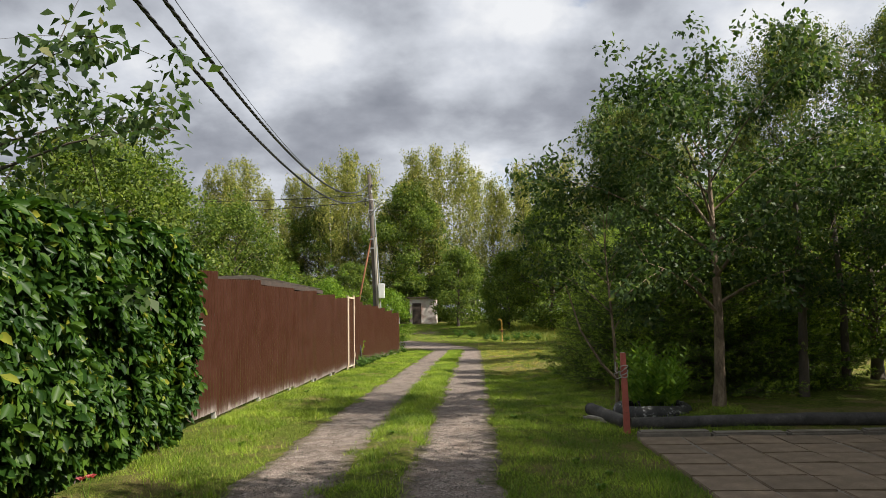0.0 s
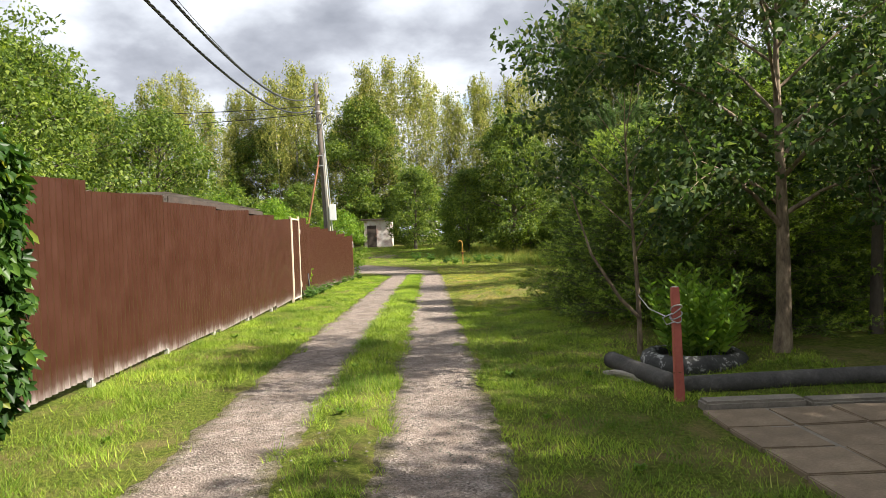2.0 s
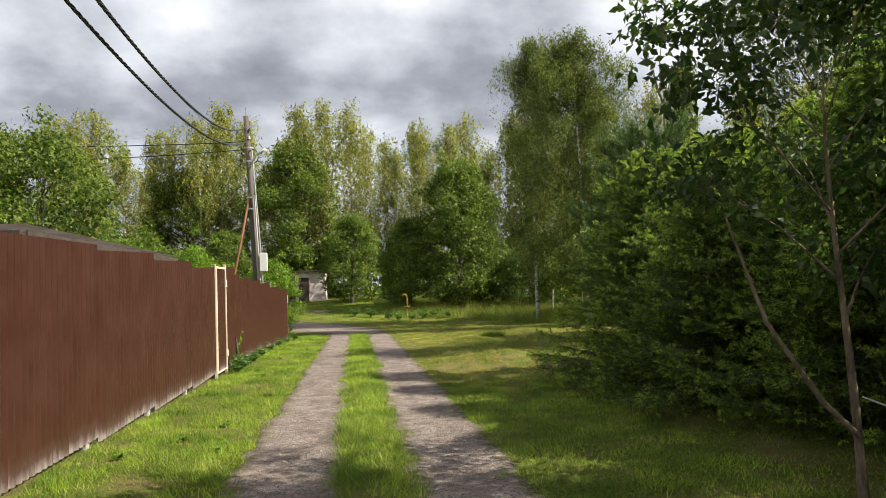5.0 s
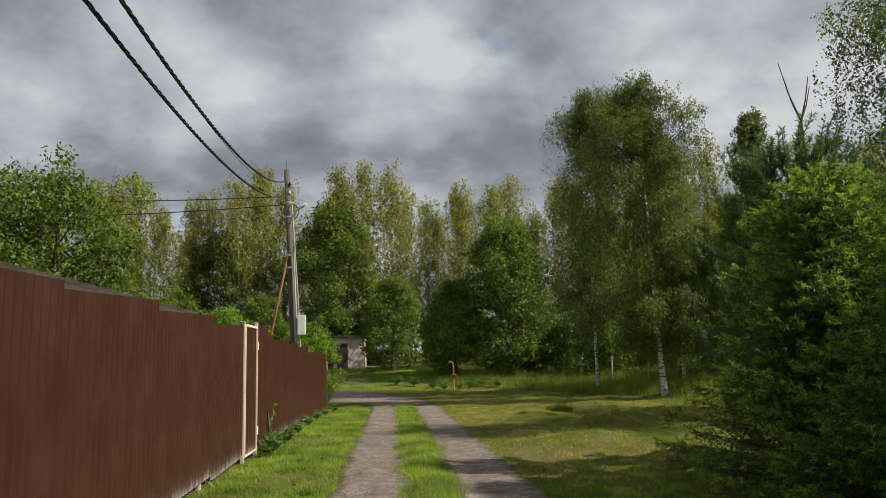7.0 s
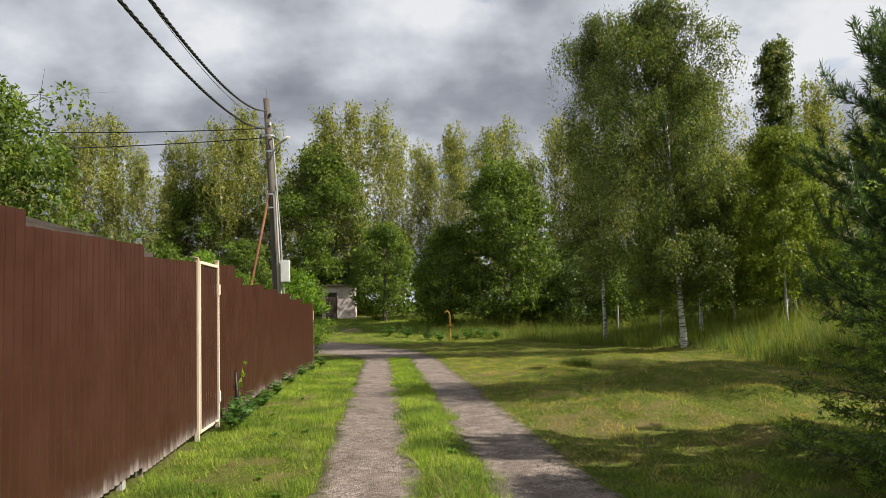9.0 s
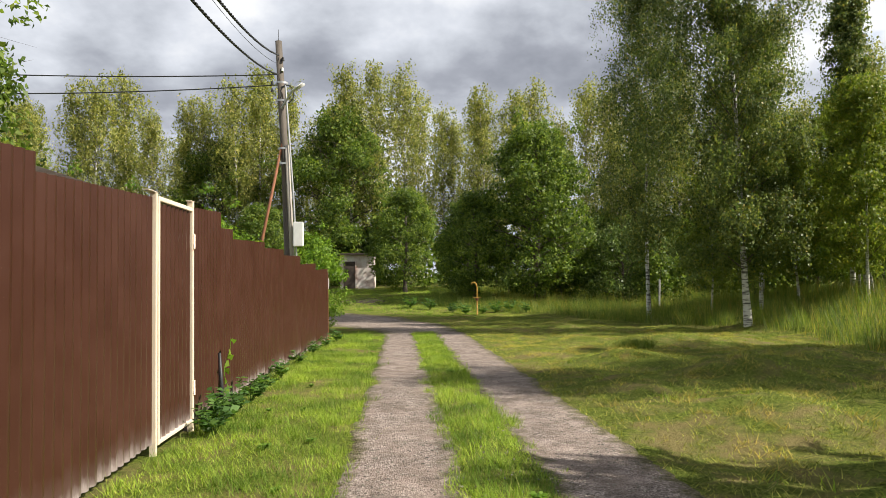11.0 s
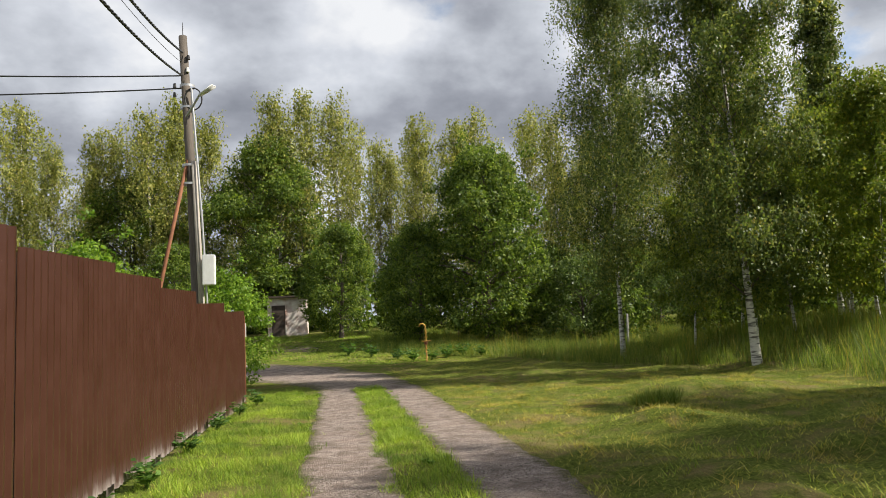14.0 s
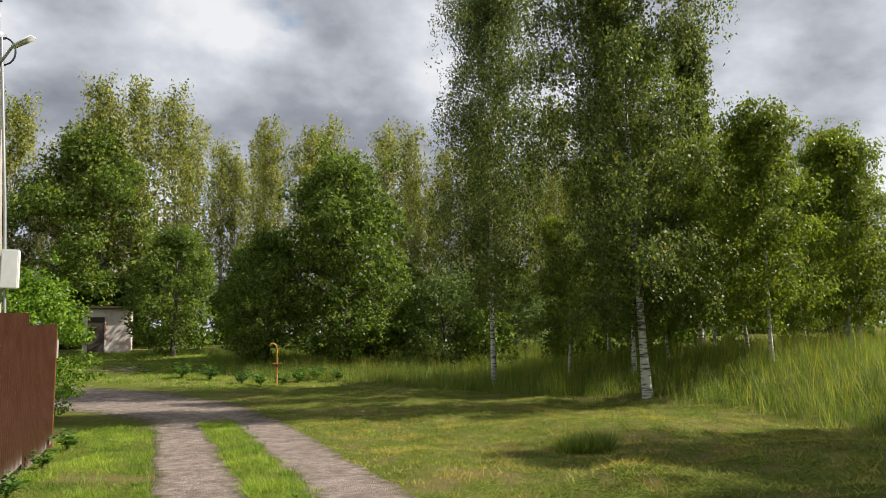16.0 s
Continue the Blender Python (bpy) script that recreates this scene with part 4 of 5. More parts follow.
def build_tyre():
    c = (3.38, 5.4)
    g = gz(*c)
    prof = [(0.36, 0.0), (0.52, -0.02), (0.58, 0.05), (0.6, 0.14), (0.57, 0.23), (0.5, 0.27), (0.44, 0.26), (0.42, 0.2), (0.4, 0.1)]
    v, q, n = [], [], 48
    for k in range(n):
        a = 2 * math.pi * k / n
        for r, z in prof:
            rr = r * (1 + (0.012 if k % 2 else -0.012))
            v.append((math.cos(a) * rr * 1.06, math.sin(a) * rr, z + 0.012 * math.sin(3 * a)))
    m = len(prof)
    for k in range(n):
        for i in range(m - 1):
            a, b = k * m + i, ((k + 1) % n) * m + i
            q.append((a, b, b + 1, a + 1))
    e = thing("tyre_planter", (*c, g - 0.08), "cut black tyre with flaked white paint used as a planter", "planter", scale=0.86)
    put("tyre", quads_mesh("tyre", v, q, M_RUBBER, True), e)
    bm = bmesh.new()
    bmesh.ops.create_circle(bm, cap_ends=True, segments=32, radius=0.43, matrix=Matrix.Translation((0, 0, 0.17)))
    part("soil", bm, M_DARKWOOD, e, "dark garden soil")
    return c, g


def build_phlox(x, y, z):
    rng = np.random.default_rng(5)
    stems = Tubes()
    P, A, L = [], [], []
    for i in range(68):
        a, r = rng.random() * 6.28, 0.36 * math.sqrt(rng.random())
        tip = Vector((math.cos(a) * r * 1.35, math.sin(a) * r * 1.3, 0.45 + 0.5 * rng.random() - r * 0.3))
        b = Vector((math.cos(a) * r * 0.7, math.sin(a) * r * 0.7, 0))
        stems.add([b, b.lerp(tip, 0.5) + Vector((0, 0, 0.05)), tip], [0.006, 0.005, 0.003], 4)
        for k in range(26):
            f = 0.25 + 0.75 * (k / 26)
            p = b.lerp(tip, f)
            ang = k * 1.571 + i
            P.append(p)
            A.append((math.cos(ang), math.sin(ang), 0.35 + 0.5 * f))
            L.append(0.13 * (1.15 - 0.5 * f) * (0.8 + 0.4 * rng.random()))
    P, A, L = np.array([tuple(p) for p in P]), np.array(A), np.array(L)
    v, q = leaf_arrays(P, A, L, L * 0.36, rng, 0.15)
    e = thing("phlox_bush", (x, y, z), "leafy green phlox bush growing in the tyre", "bush", scale=1.12)
    tagged(put("stem", stems.mesh("stem", M_PHLOX), e), kind="stuff")
    put("leaves", quads_mesh("leaves", v, q, M_PHLOX), e)


(tx, ty), tz = build_tyre()
build_phlox(tx, ty, tz + 0.05)


# ---- hedge of creeper over the fence's near end ----
def build_hedge():
    rng = np.random.default_rng(11)
    x_face, x_back, y0, y1, top = -2.5, -3.5, -5.0, 3.3, 2.4
    n = 15000
    face = rng.random(n)
    P = np.empty((n, 3))
    N = np.empty((n, 3))
    a, b = rng.random(n), rng.random(n)
    front, topf = face < 0.6, (face >= 0.6) & (face < 0.8)
    end = face >= 0.8
    P[front] = np.stack([np.full(front.sum(), x_face), y0 + (y1 - y0) * a[front], top * b[front]], 1)
    N[front] = (1, 0, 0.1)
    P[topf] = np.stack([x_back + (x_face - x_back) * b[topf], y0 + (y1 - y0) * a[topf], np.full(topf.sum(), top)], 1)
    N[topf] = (0.2, 0, 1)
    P[end] = np.stack([-3.0 + (x_face + 3.0) * a[end], np.full(end.sum(), y1), top * b[end]], 1)
    N[end] = (0.3, 1, 0.1)
    for i in range(n):
        x, y, z = P[i]
        s = 0.22 * noise.noise((y * 1.3, z * 1.6, x)) + 0.14 * noise.noise((y * 4, z * 4, x * 4))
        lowin = -0.22 * smooth(0.5, 0.0, z) if front[i] else 0
        bulge = 0.12 * math.sin(math.pi * min(1, z / top))
        P[i] += N[i] * (s + lowin + bulge * (1 if front[i] else 0) - 0.12 * rng.random() ** 2 * 2)
    # five-fingered leaves hanging over one another
    k = 3
    PP = np.repeat(P, k, 0)
    down = np.array([0, 0, -0.75])
    base_ax = N * 0.75 + down + rng.normal(size=(n, 3)) * 0.35
    A = np.repeat(base_ax, k, 0)
    spread = np.tile(np.array([-0.8, 0, 0.8]), n)
    sidev = unit(np.cross(np.repeat(N, k, 0), A))
    A = unit(A) + sidev * spread[:, None]
    L = np.repeat(0.075 + 0.095 * rng.random(n), k)
    # leaves lie roughly square to the face
    A = unit(A)
    Nn = unit(np.repeat(N + rng.normal(size=(n, 3)) * 0.45, k, 0))
    S = unit(np.cross(A, Nn))
    Nn = np.cross(S, A)
    W = (L * 0.5)[:, None]
    L = L[:, None]
    m = len(PP)
    v = np.empty((m, 6, 3))
    v[:, 0] = PP
    v[:, 1] = PP + A * L * 0.35 + S * W * 0.42 + Nn * W * 0.16
    v[:, 2] = PP + A * L * 0.68 + S * W * 0.38 + Nn * W * 0.1
    v[:, 3] = PP + A * L - Nn * L * 0.12
    v[:, 4] = PP + A * L * 0.68 - S * W * 0.38 + Nn * W * 0.1
    v[:, 5] = PP + A * L * 0.35 - S * W * 0.42 + Nn * W * 0.16
    base = np.arange(m)[:, None] * 6
    q = np.concatenate([base + np.array([[0, 1, 2, 3]]), base + np.array([[0, 3, 4, 5]])])
    e = thing("creeper_hedge", (0, 0, 0), "dense green hedge of climbing creeper over the fence", "hedge")
    put("leaves", quads_mesh("leaves", v.reshape(-1, 3), q, M_CREEPER), e)
    t = Tubes()
    for i in range(70):
        y = y0 + (y1 - y0) * rng.random()
        z = 0.0
        pts = []
        x = x_face - 0.15
        while z < top - 0.1:
            pts.append((x + 0.05 * rng.normal(), y, z))
            z += 0.25
            y = min(y1, y + 0.12 * rng.normal())
        t.add(pts, [0.008] * len(pts), 4)
    tagged(put("stem", t.mesh("stem", M_TWIG), e), kind="stuff")
    # a dark box added within, standing in for the shade between leaves
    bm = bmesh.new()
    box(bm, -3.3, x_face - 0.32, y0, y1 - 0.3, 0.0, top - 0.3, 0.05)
    part("thicket", bm, M_DARKWOOD, e, "dark core box standing in for shade inside the hedge")


build_hedge()


# ---- trees and bushes ----
APPLE = broad_tree_meshes("apple", 5.3, 0.08, 2.0, 0.3, 17, 15000, 0.085, M_APPLE, M_BARK_APPLE, 21, rise=0.55, clump=0.2, hollow=0.3, lean=(-0.25, 0), bend=0.15)
plant("fruit_tree", APPLE, 4.3, 5.35, "fruit tree with a smooth pale brown forked trunk", "tree", rz=200)
SLIM = broad_tree_meshes("slim", 4.2, 0.03, 1.3, 0.38, 11, 5200, 0.075, M_APPLE, M_BARK_APPLE, 22, rise=0.8, clump=0.22, hollow=0.2, bend=0.12)
slim = plant("young_tree", SLIM, 3.05, 6.2, "slim young tree with a forked grey stem", "tree", rz=0)
put("side_stem", Tubes().add([(0.0, 0, 0.5), (-0.2, 0.05, 0.72), (-0.5, 0.15, 1.25), (-0.7, 0.25, 2.0)], [0.024, 0.021, 0.016, 0.008], 6).mesh("side_stem", M_BARK_APPLE), slim)
OVER = broad_tree_meshes("over", 4.6, 0.09, 2.1, 0.55, 15, 4200, 0.12, M_APPLE, M_BARK, 23, rise=0.3, clump=0.17, hollow=0.2)
plant("garden_tree", OVER, -4.3, 1.3, "garden tree reaching over the creeper hedge", "tree", rz=10)

GARDEN = broad_tree_meshes("garden", 7.0, 0.14, 2.7, 0.1, 36, 24000, 0.115, M_BROAD, M_BARK, 24, clump=0.19, hollow=0.65, shell=egg, n_clumps=105)
for x, y, s, r in ((-8.2, 11.0, 0.88, 0), (-9.4, 15.5, 1.0, 80), (-7.7, 19.5, 0.85, 200), (-12.5, 20.0, 1.15, 130), (-11.5, 8.0, 1.0, 300), (-16.5, 29.0, 1.1, 20), (-8.5, 5.0, 0.8, 45)):
    plant("garden_tree", GARDEN, x, y, "full green garden tree behind the brown fence", "tree", "trees behind the fence", r, s)
SHRUB = broad_tree_meshes("shrub", 3.9, 0.05, 1.5, 0.05, 20, 11000, 0.1, M_BRIGHT, M_TWIG, 25, clump=0.22, rise=0.6, hollow=0.65, shell=egg, n_clumps=70)
for x, y, s, r in ((-4.25, 35.6, 0.98, 0), (-6.9, 32.0, 1.1, 70), (-6.0, 8.0, 0.78, 140), (-6.2, 5.2, 0.8, 210), (-6.6, 21.5, 0.8, 280), (-8.6, 28.5, 1.1, 30), (-5.2, 24.0, 0.62, 100)):
    plant("bush", SHRUB, x, y, "bright yellow-green leafy bush by the fence", "bush", "bright bushes", r, s)

# spruces and pine
SPRUCE = spruce_meshes(4.2, 2.15, 31, whorls=25, per=11, twigs=25, nper=11)
for x, y, s, r in ((4.3, 11.9, 0.84, 0), (4.35, 9.9, 0.78, 70), (4.9, 7.8, 0.85, 150), (6.4, 10.8, 0.95, 240), (5.9, 8.6, 0.95, 300)):
    plant("spruce", SPRUCE, x, y, "dense dark green young spruce with branches to the ground", "spruce", "spruces by the lane", r, s)
PINE = pine_meshes(4.35, 1.45, 33, 14, 7)
plant("pine", PINE, 4.95, 13.6, "young pine with long upright needles", "pine", rz=0)
tp = Tubes()
for a, ln in ((0.2, 0.55), (1.9, 0.75), (3.4, 0.5), (4.9, 0.6), (2.6, 0.95)):
    tp.add([(0, 0, 0), (math.cos(a) * 0.12, math.sin(a) * 0.12, ln * 0.45), (math.cos(a) * 0.22, math.sin(a) * 0.22, ln)], [0.014, 0.01, 0.006], 5)
tp.add([(0, 0, -4.9), (0, 0, 0)], [0.06, 0.016], 6)
dry = put("dead_tree_top", tp.mesh("dead_tree_top", M_BARK))
dry.matrix_basis = pose(5.5, 14.0, 4.75)
tagged(dry, "bare dry leader shoots of a dead spruce", "tree")

# birches by the meadow
BIG = birch_meshes(12.2, 0.1, 1.95, 0.12, 50, 5600, 0.082, M_BIRCH, 41, 1.0, 15, lean=(-0.5, 0.2))
plant("birch", BIG, 9.45, 30.3, "tall birch with a white trunk and hanging twigs", "birch", "birches by the meadow")
BIG2 = birch_meshes(15.0, 0.085, 1.9, 0.2, 46, 4200, 0.085, M_BIRCH, 42, 1.7, 16)
plant("birch", BIG2, 9.2, 38.0, "tall birch with a white trunk and hanging twigs", "birch", "birches by the meadow", 60)
plant("birch", BIG2, 11.6, 33.6, "tall birch with a white trunk and hanging twigs", "birch", "birches by the meadow", 190, 0.72)
# birches added out of view to throw shade across the meadow
for x, y, r in ((15.8, 17.4, 100), (18.2, 19.6, 220), (16.4, 20.6, 160)):
    plant("birch", BIG, x, y, "tall unseen birch added to shade the meadow", "birch", "birches by the meadow", r, 0.95)
NEARB = birch_meshes(10.5, 0.12, 2.0, 0.25, 36, 3000, 0.07, M_BIRCH, 43, 1.5, 18)
plant("birch", NEARB, 11.1, 17.2, "tall birch standing behind the spruces", "birch", "", 20)
SPIRE = birch_meshes(12.6, 0.1, 1.2, 0.15, 46, 2200, 0.12, M_BIRCH, 45, 0.7, 14, pointed=True)
plant("birch", SPIRE, 17.2, 37.0, "tall birch with a pointed crown at the wood's edge", "birch", "birches by the meadow", 40)
YOUNG = birch_meshes(6.6, 0.05, 1.4, 0.14, 36, 1800, 0.085, M_YBIRCH, 44, 0.7, 13, pointed=True)
for x, y, s, r in ((12.7, 29.6, 1.0, 0), (14.8, 32.4, 1.05, 70), (13.2, 34.0, 0.95, 140), (17.0, 30.5, 1.0, 200), (16.4, 35.5, 1.15, 260), (19.8, 33.0, 1.1, 320), (22.5, 30.0, 1.0, 30), (18.8, 38.5, 1.25, 100), (23.5, 36.0, 1.2, 170), (14.5, 39.0, 1.2, 250), (27, 33, 1.1, 10), (11.0, 36.2, 0.8, 300), (26, 40, 1.3, 80)):
    plant("birch", YOUNG, x, y, "slender young birch at the wood's edge", "birch", "young birches", r, s)

# broad trees beyond the junction
ROUND = broad_tree_meshes("round", 10.2, 0.22, 3.3, 0.05, 60, 42000, 0.17, M_BROAD, M_BARK, 51, lambda f: (math.sin(math.pi * (0.3 + 0.66 * f)) ** 0.8), 0.25, 0.17, 0.65, bend=0.1, shell=egg, n_clumps=170)
plant("round_tree", ROUND, 6.75, 48.8, "full round-crowned green tree leafy to the ground", "tree")
DARK = broad_tree_meshes("dark", 13.8, 0.28, 4.8, 0.12, 38, 32000, 0.22, M_BROAD, M_BARK, 52, clump=0.19, hollow=0.65, shell=egg, n_clumps=105)
plant("maple_tree", DARK, -5.6, 65.0, "large dark green broad-leaved tree behind the shed", "tree")
plant("maple_tree", DARK, -16.0, 70.0, "large dark green broad-leaved tree in the wood", "tree", "", 120, 0.9)
MIDT = broad_tree_meshes("mid", 6.6, 0.12, 2.2, 0.06, 28, 16000, 0.15, M_BROAD, M_BARK, 53, clump=0.19, hollow=0.65, shell=egg, n_clumps=90)
for x, y, s, r in ((-0.6, 55.0, 1.0, 0), (3.4, 50.0, 0.95, 90), (-9.0, 52.0, 0.85, 200), (3.6, 57.0, 0.9, 20)):
    plant("small_tree", MIDT, x, y, "leafy mid-green small tree beyond the junction", "tree", "small trees beyond the junction", r, s)
WIL = broad_tree_meshes("willow", 4.6, 0.08, 2.7, 0.03, 30, 12000, 0.15, M_WILLOW, M_TWIG, 54, lambda f: 1 - 0.45 * f, 0.5, 0.14, 0.6, shell=dome, n_clumps=150)
for x, y, s, r in ((11.1, 47.3, 1.0, 0), (14.0, 53.0, 1.05, 40), (17.5, 52.0, 0.9, 90), (11.0, 56.0, 0.9, 190)):
    plant("willow_bush", WIL, x, y, "rounded grey-green willow bush at the meadow's edge", "bush", "willow bushes", r, s)

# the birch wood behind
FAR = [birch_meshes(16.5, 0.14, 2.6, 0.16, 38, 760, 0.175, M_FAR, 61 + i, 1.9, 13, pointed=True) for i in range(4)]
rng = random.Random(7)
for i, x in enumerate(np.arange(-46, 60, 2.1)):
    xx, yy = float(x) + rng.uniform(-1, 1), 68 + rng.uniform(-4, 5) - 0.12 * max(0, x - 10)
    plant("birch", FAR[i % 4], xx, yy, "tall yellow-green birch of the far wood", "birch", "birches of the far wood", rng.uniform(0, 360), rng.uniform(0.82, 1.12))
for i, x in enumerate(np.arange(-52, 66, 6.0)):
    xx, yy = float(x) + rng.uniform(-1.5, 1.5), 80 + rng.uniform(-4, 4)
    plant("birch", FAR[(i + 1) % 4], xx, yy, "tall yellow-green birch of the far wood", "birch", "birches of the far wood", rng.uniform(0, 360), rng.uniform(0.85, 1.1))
UNDER = broad_tree_meshes("under", 5.5, 0.07, 2.6, 0.03, 26, 3800, 0.32, M_BROAD, M_TWIG, 71, clump=0.18, hollow=0.6, shell=dome, n_clumps=90)
for i, x in enumerate(np.arange(-44, 58, 4.3)):
    plant("thicket_bush", UNDER, float(x) + rng.uniform(-1, 1), 63 + rng.uniform(-2, 3), "dark green undergrowth bush of the far wood", "bush", "undergrowth of the far wood", rng.uniform(0, 360), rng.uniform(0.75, 1.25))
for x, y, s in ((20, 44, 0.9), (25, 46, 1.0), (30, 42, 1.0), (16.5, 44, 0.7), (32, 36, 1.0), (12.5, 45.5, 0.55)):
    plant("thicket_bush", UNDER, x, y, "dark green undergrowth bush of the birch wood", "bush", "undergrowth of the far wood", rng.uniform(0, 360), s)
# trees to the side and behind, mostly unseen, added to shade paving and hedge
for x, y, s, r in ((10.4, 1.4, 1.2, 60), (7.2, -2.3, 1.2, 170), (8.7, -0.6, 1.05, 250), (5.8, -4.3, 1.0, 20),  (8.5, 9.0, 0.72, 10), (11.5, 4.0, 1.1, 100)):
    plant("garden_tree", GARDEN, x, y, "green garden tree, added mostly out of view to shade the paving", "tree", "trees of the garden", r, s)
for x, y in ((5.9, 6.3), (7.2, 7.6), (7.9, 5.9), (9.2, 7.0)):
    t = Tubes().add([(0, 0, -0.1), (0.05, 0.02, 1.4), (0.0, 0.1, 3.6)], [0.08, 0.06, 0.03], 8)
    c = plant("young_tree", (t.mesh("trunk", M_BARK),) + SLIM[1:], x, y, "slim garden tree with a dark trunk", "tree", "slim garden trees", x * 50, 1.0)


# ---- grass ----
def blades(name, n, area, h, w, mat, label, keep, seed, lean=0.35, tufts=0.0):
    """Single grass blades scattered over an area."""
    g = np.random.default_rng(seed)
    x0, x1, y0, y1 = area
    X, Y = x0 + (x1 - x0) * g.random(n), y0 + (y1 - y0) * g.random(n)
    P, H = [], []
    for x, y in zip(X, Y):
        k = keep(x, y)
        if k > 0 and g.random() < k:
            P.append((x, y, gz(x, y) - 0.005))
            H.append(0.55 + 0.9 * max(0.0, 0.5 + tufts * noise.noise((x * 2.2, y * 2.2, 3))))
    P, H = np.array(P), np.array(H)
    m = len(P)
    hh = h * H * (0.5 + 0.9 * g.random(m))
    ang = g.random(m) * 6.283
    dirv = np.stack([np.cos(ang), np.sin(ang), np.zeros(m)], 1)
    side = np.stack([-np.sin(ang), np.cos(ang), np.zeros(m)], 1)
    ln = (lean * (0.4 + 1.2 * g.random(m)) * hh)[:, None]
    ww = (w * (0.6 + 0.8 * g.random(m)))[:, None]
    up = np.zeros((m, 3))
    up[:, 2] = hh
    v = np.empty((m, 3, 3))
    v[:, 0] = P - side * ww
    v[:, 1] = P + side * ww
    v[:, 2] = P + up + dirv * ln
    me = quads_mesh(name, v.reshape(-1, 3), np.arange(3 * m).reshape(m, 3), mat)
    tagged(put(name, me), label, "grass", kind="stuff")


def verge(x, y):
    stray = 0.3 * max(0.0, noise.noise((x * 5, y * 2.2, 12))) + 0.05
    left = -1.24 - 0.004 * y + wave(y, 1, 0.16) + stray
    if -2.85 < x < left:
        bare = smooth(0.05, 0.35, noise.noise((x * 1.1, y * 0.6, 1)))
        fine = 0.62 + 0.9 * noise.noise((x * 3.2, y * 2.1, 21)) + 0.5 * noise.noise((x * 8, y * 6, 22))
        return max(0.04, (1.0 - 0.9 * bare) * fine) * (1.0 if x < left - stray else 0.5)
    a, b = -0.34 - 0.003 * y + wave(y, 2, 0.12) - stray, 0.24 - 0.004 * y + wave(y, 3, 0.13) + stray
    if a < x < b:
        k = 0.75 + 0.6 * noise.noise((x * 3, y * 0.8, 9))
        return k if y > 4 else k * (noise.noise((x * 4, y * 2.4, 6)) > 0.0)
    return 0.0


def meadow(x, y):
    if x < 1.12 + wave(y, 4, 0.14) - 0.3 * max(0.0, noise.noise((x * 5, y * 2.2, 13))) and y < 33:
        return 0
    if y > 33 and x < 1.4 - 0.28 * (y - 33):
        return 0
    if 2.75 < x < 9 and y < 3.9:
        return 0
    if 3.0 < x and 5.0 < y < 13.5:
        return 0.25
    return 0.6 + 0.6 * noise.noise((x * 1.1, y * 1.1, 8)) + 0.7 * noise.noise((x * 3.6, y * 2.8, 18))


def tall(x, y):
    edge = float(np.interp(x, (2, 6, 7.5, 9.2, 13, 20), (44, 42, 37, 30.6, 26, 21)))
    edge += 1.0 * noise.noise((x * 0.5, y * 0.3, 4))
    if x < 2.0 and y < 46.5:
        return 0
    if 19 < y < 33:
        side = float(np.interp(y, (19, 23, 27, 30, 33), (7.7, 8.0, 9.1, 9.3, 8.8))) + 0.5 * noise.noise((x * 0.3, y * 0.7, 4))
        if x > side:
            return smooth(side, side + 0.7, x) * (0.75 + 0.6 * noise.noise((x * 0.7, y * 0.7, 2)))
    return smooth(edge - 0.3, edge + 0.8, y) * (0.75 + 0.6 * noise.noise((x * 0.7, y * 0.7, 2)))


def stems(x, y):
    return tall(x, y - 0.6) if noise.noise((x * 0.4, y * 0.4, 11)) > -0.15 or x > 11 else 0


blades("verge_grass", 420000, (-2.95, 0.7, -3.2, 32.5), 0.06, 0.0029, M_BLADE, "green verge grass along the gravel tracks", verge, 81, 1.0, 1.3)
blades("verge_tufts", 26000, (-2.95, 0.5, -3.2, 32.5), 0.13, 0.0034, M_BLADE, "longer grass tufts of the verge", lambda x, y: verge(x, y) * (noise.noise((x * 2.5, y * 2.5, 5)) > 0.2), 86, 0.7, 0.8)
blades("lawn_grass", 170000, (0.85, 4.5, -1.5, 13.5), 0.045, 0.0032, M_BLADE, "short green lawn beside the lane", meadow, 82, 1.0, 1.0)
blades("meadow_grass", 260000, (1.0, 12.5, 12.5, 46.0), 0.038, 0.0046, M_HAY, "mown yellow-green meadow grass", meadow, 83, 1.5, 1.4)
blades("meadow_tufts", 22000, (1.6, 9.0, 13.5, 33.0), 0.085, 0.0038, M_BLADE, "uncut green tufts on the meadow humps", lambda x, y: 1.0 * (noise.noise((x * 1.6, y * 1.6, 15)) > 0.3), 87, 0.9, 0.8)
blades("grass_clump", 2200, (3.75, 4.65, 24.6, 25.4), 0.24, 0.005, M_TALL, "dark uncut clump of grass on the meadow", lambda x, y: 1.0 * ((x - 4.2) ** 2 + (y - 25) ** 2 < 0.16), 90, 0.9, 0.5)
blades("cut_hay", 60000, (1.4, 9.0, 12.5, 31.0), 0.07, 0.004, M_STRAW, "loose brown tufts of cut hay on the meadow", lambda x, y: 1.0 * (noise.noise((x * 2.1, y * 1.7, 25)) > 0.24), 89, 1.9, 0.6)
blades("tall_grass", 240000, (1.0, 26.0, 19.0, 56.0), 0.46, 0.0062, M_TALL, "tall unmown green and straw-coloured grass", tall, 84, 0.5, 1.0)
blades("flowering_stems", 14000, (4.0, 26.0, 20.0, 54.0), 0.68, 0.006, M_STRAW, "tall straw-yellow flowering stems in the grass", stems, 88, 0.3, 0.8)
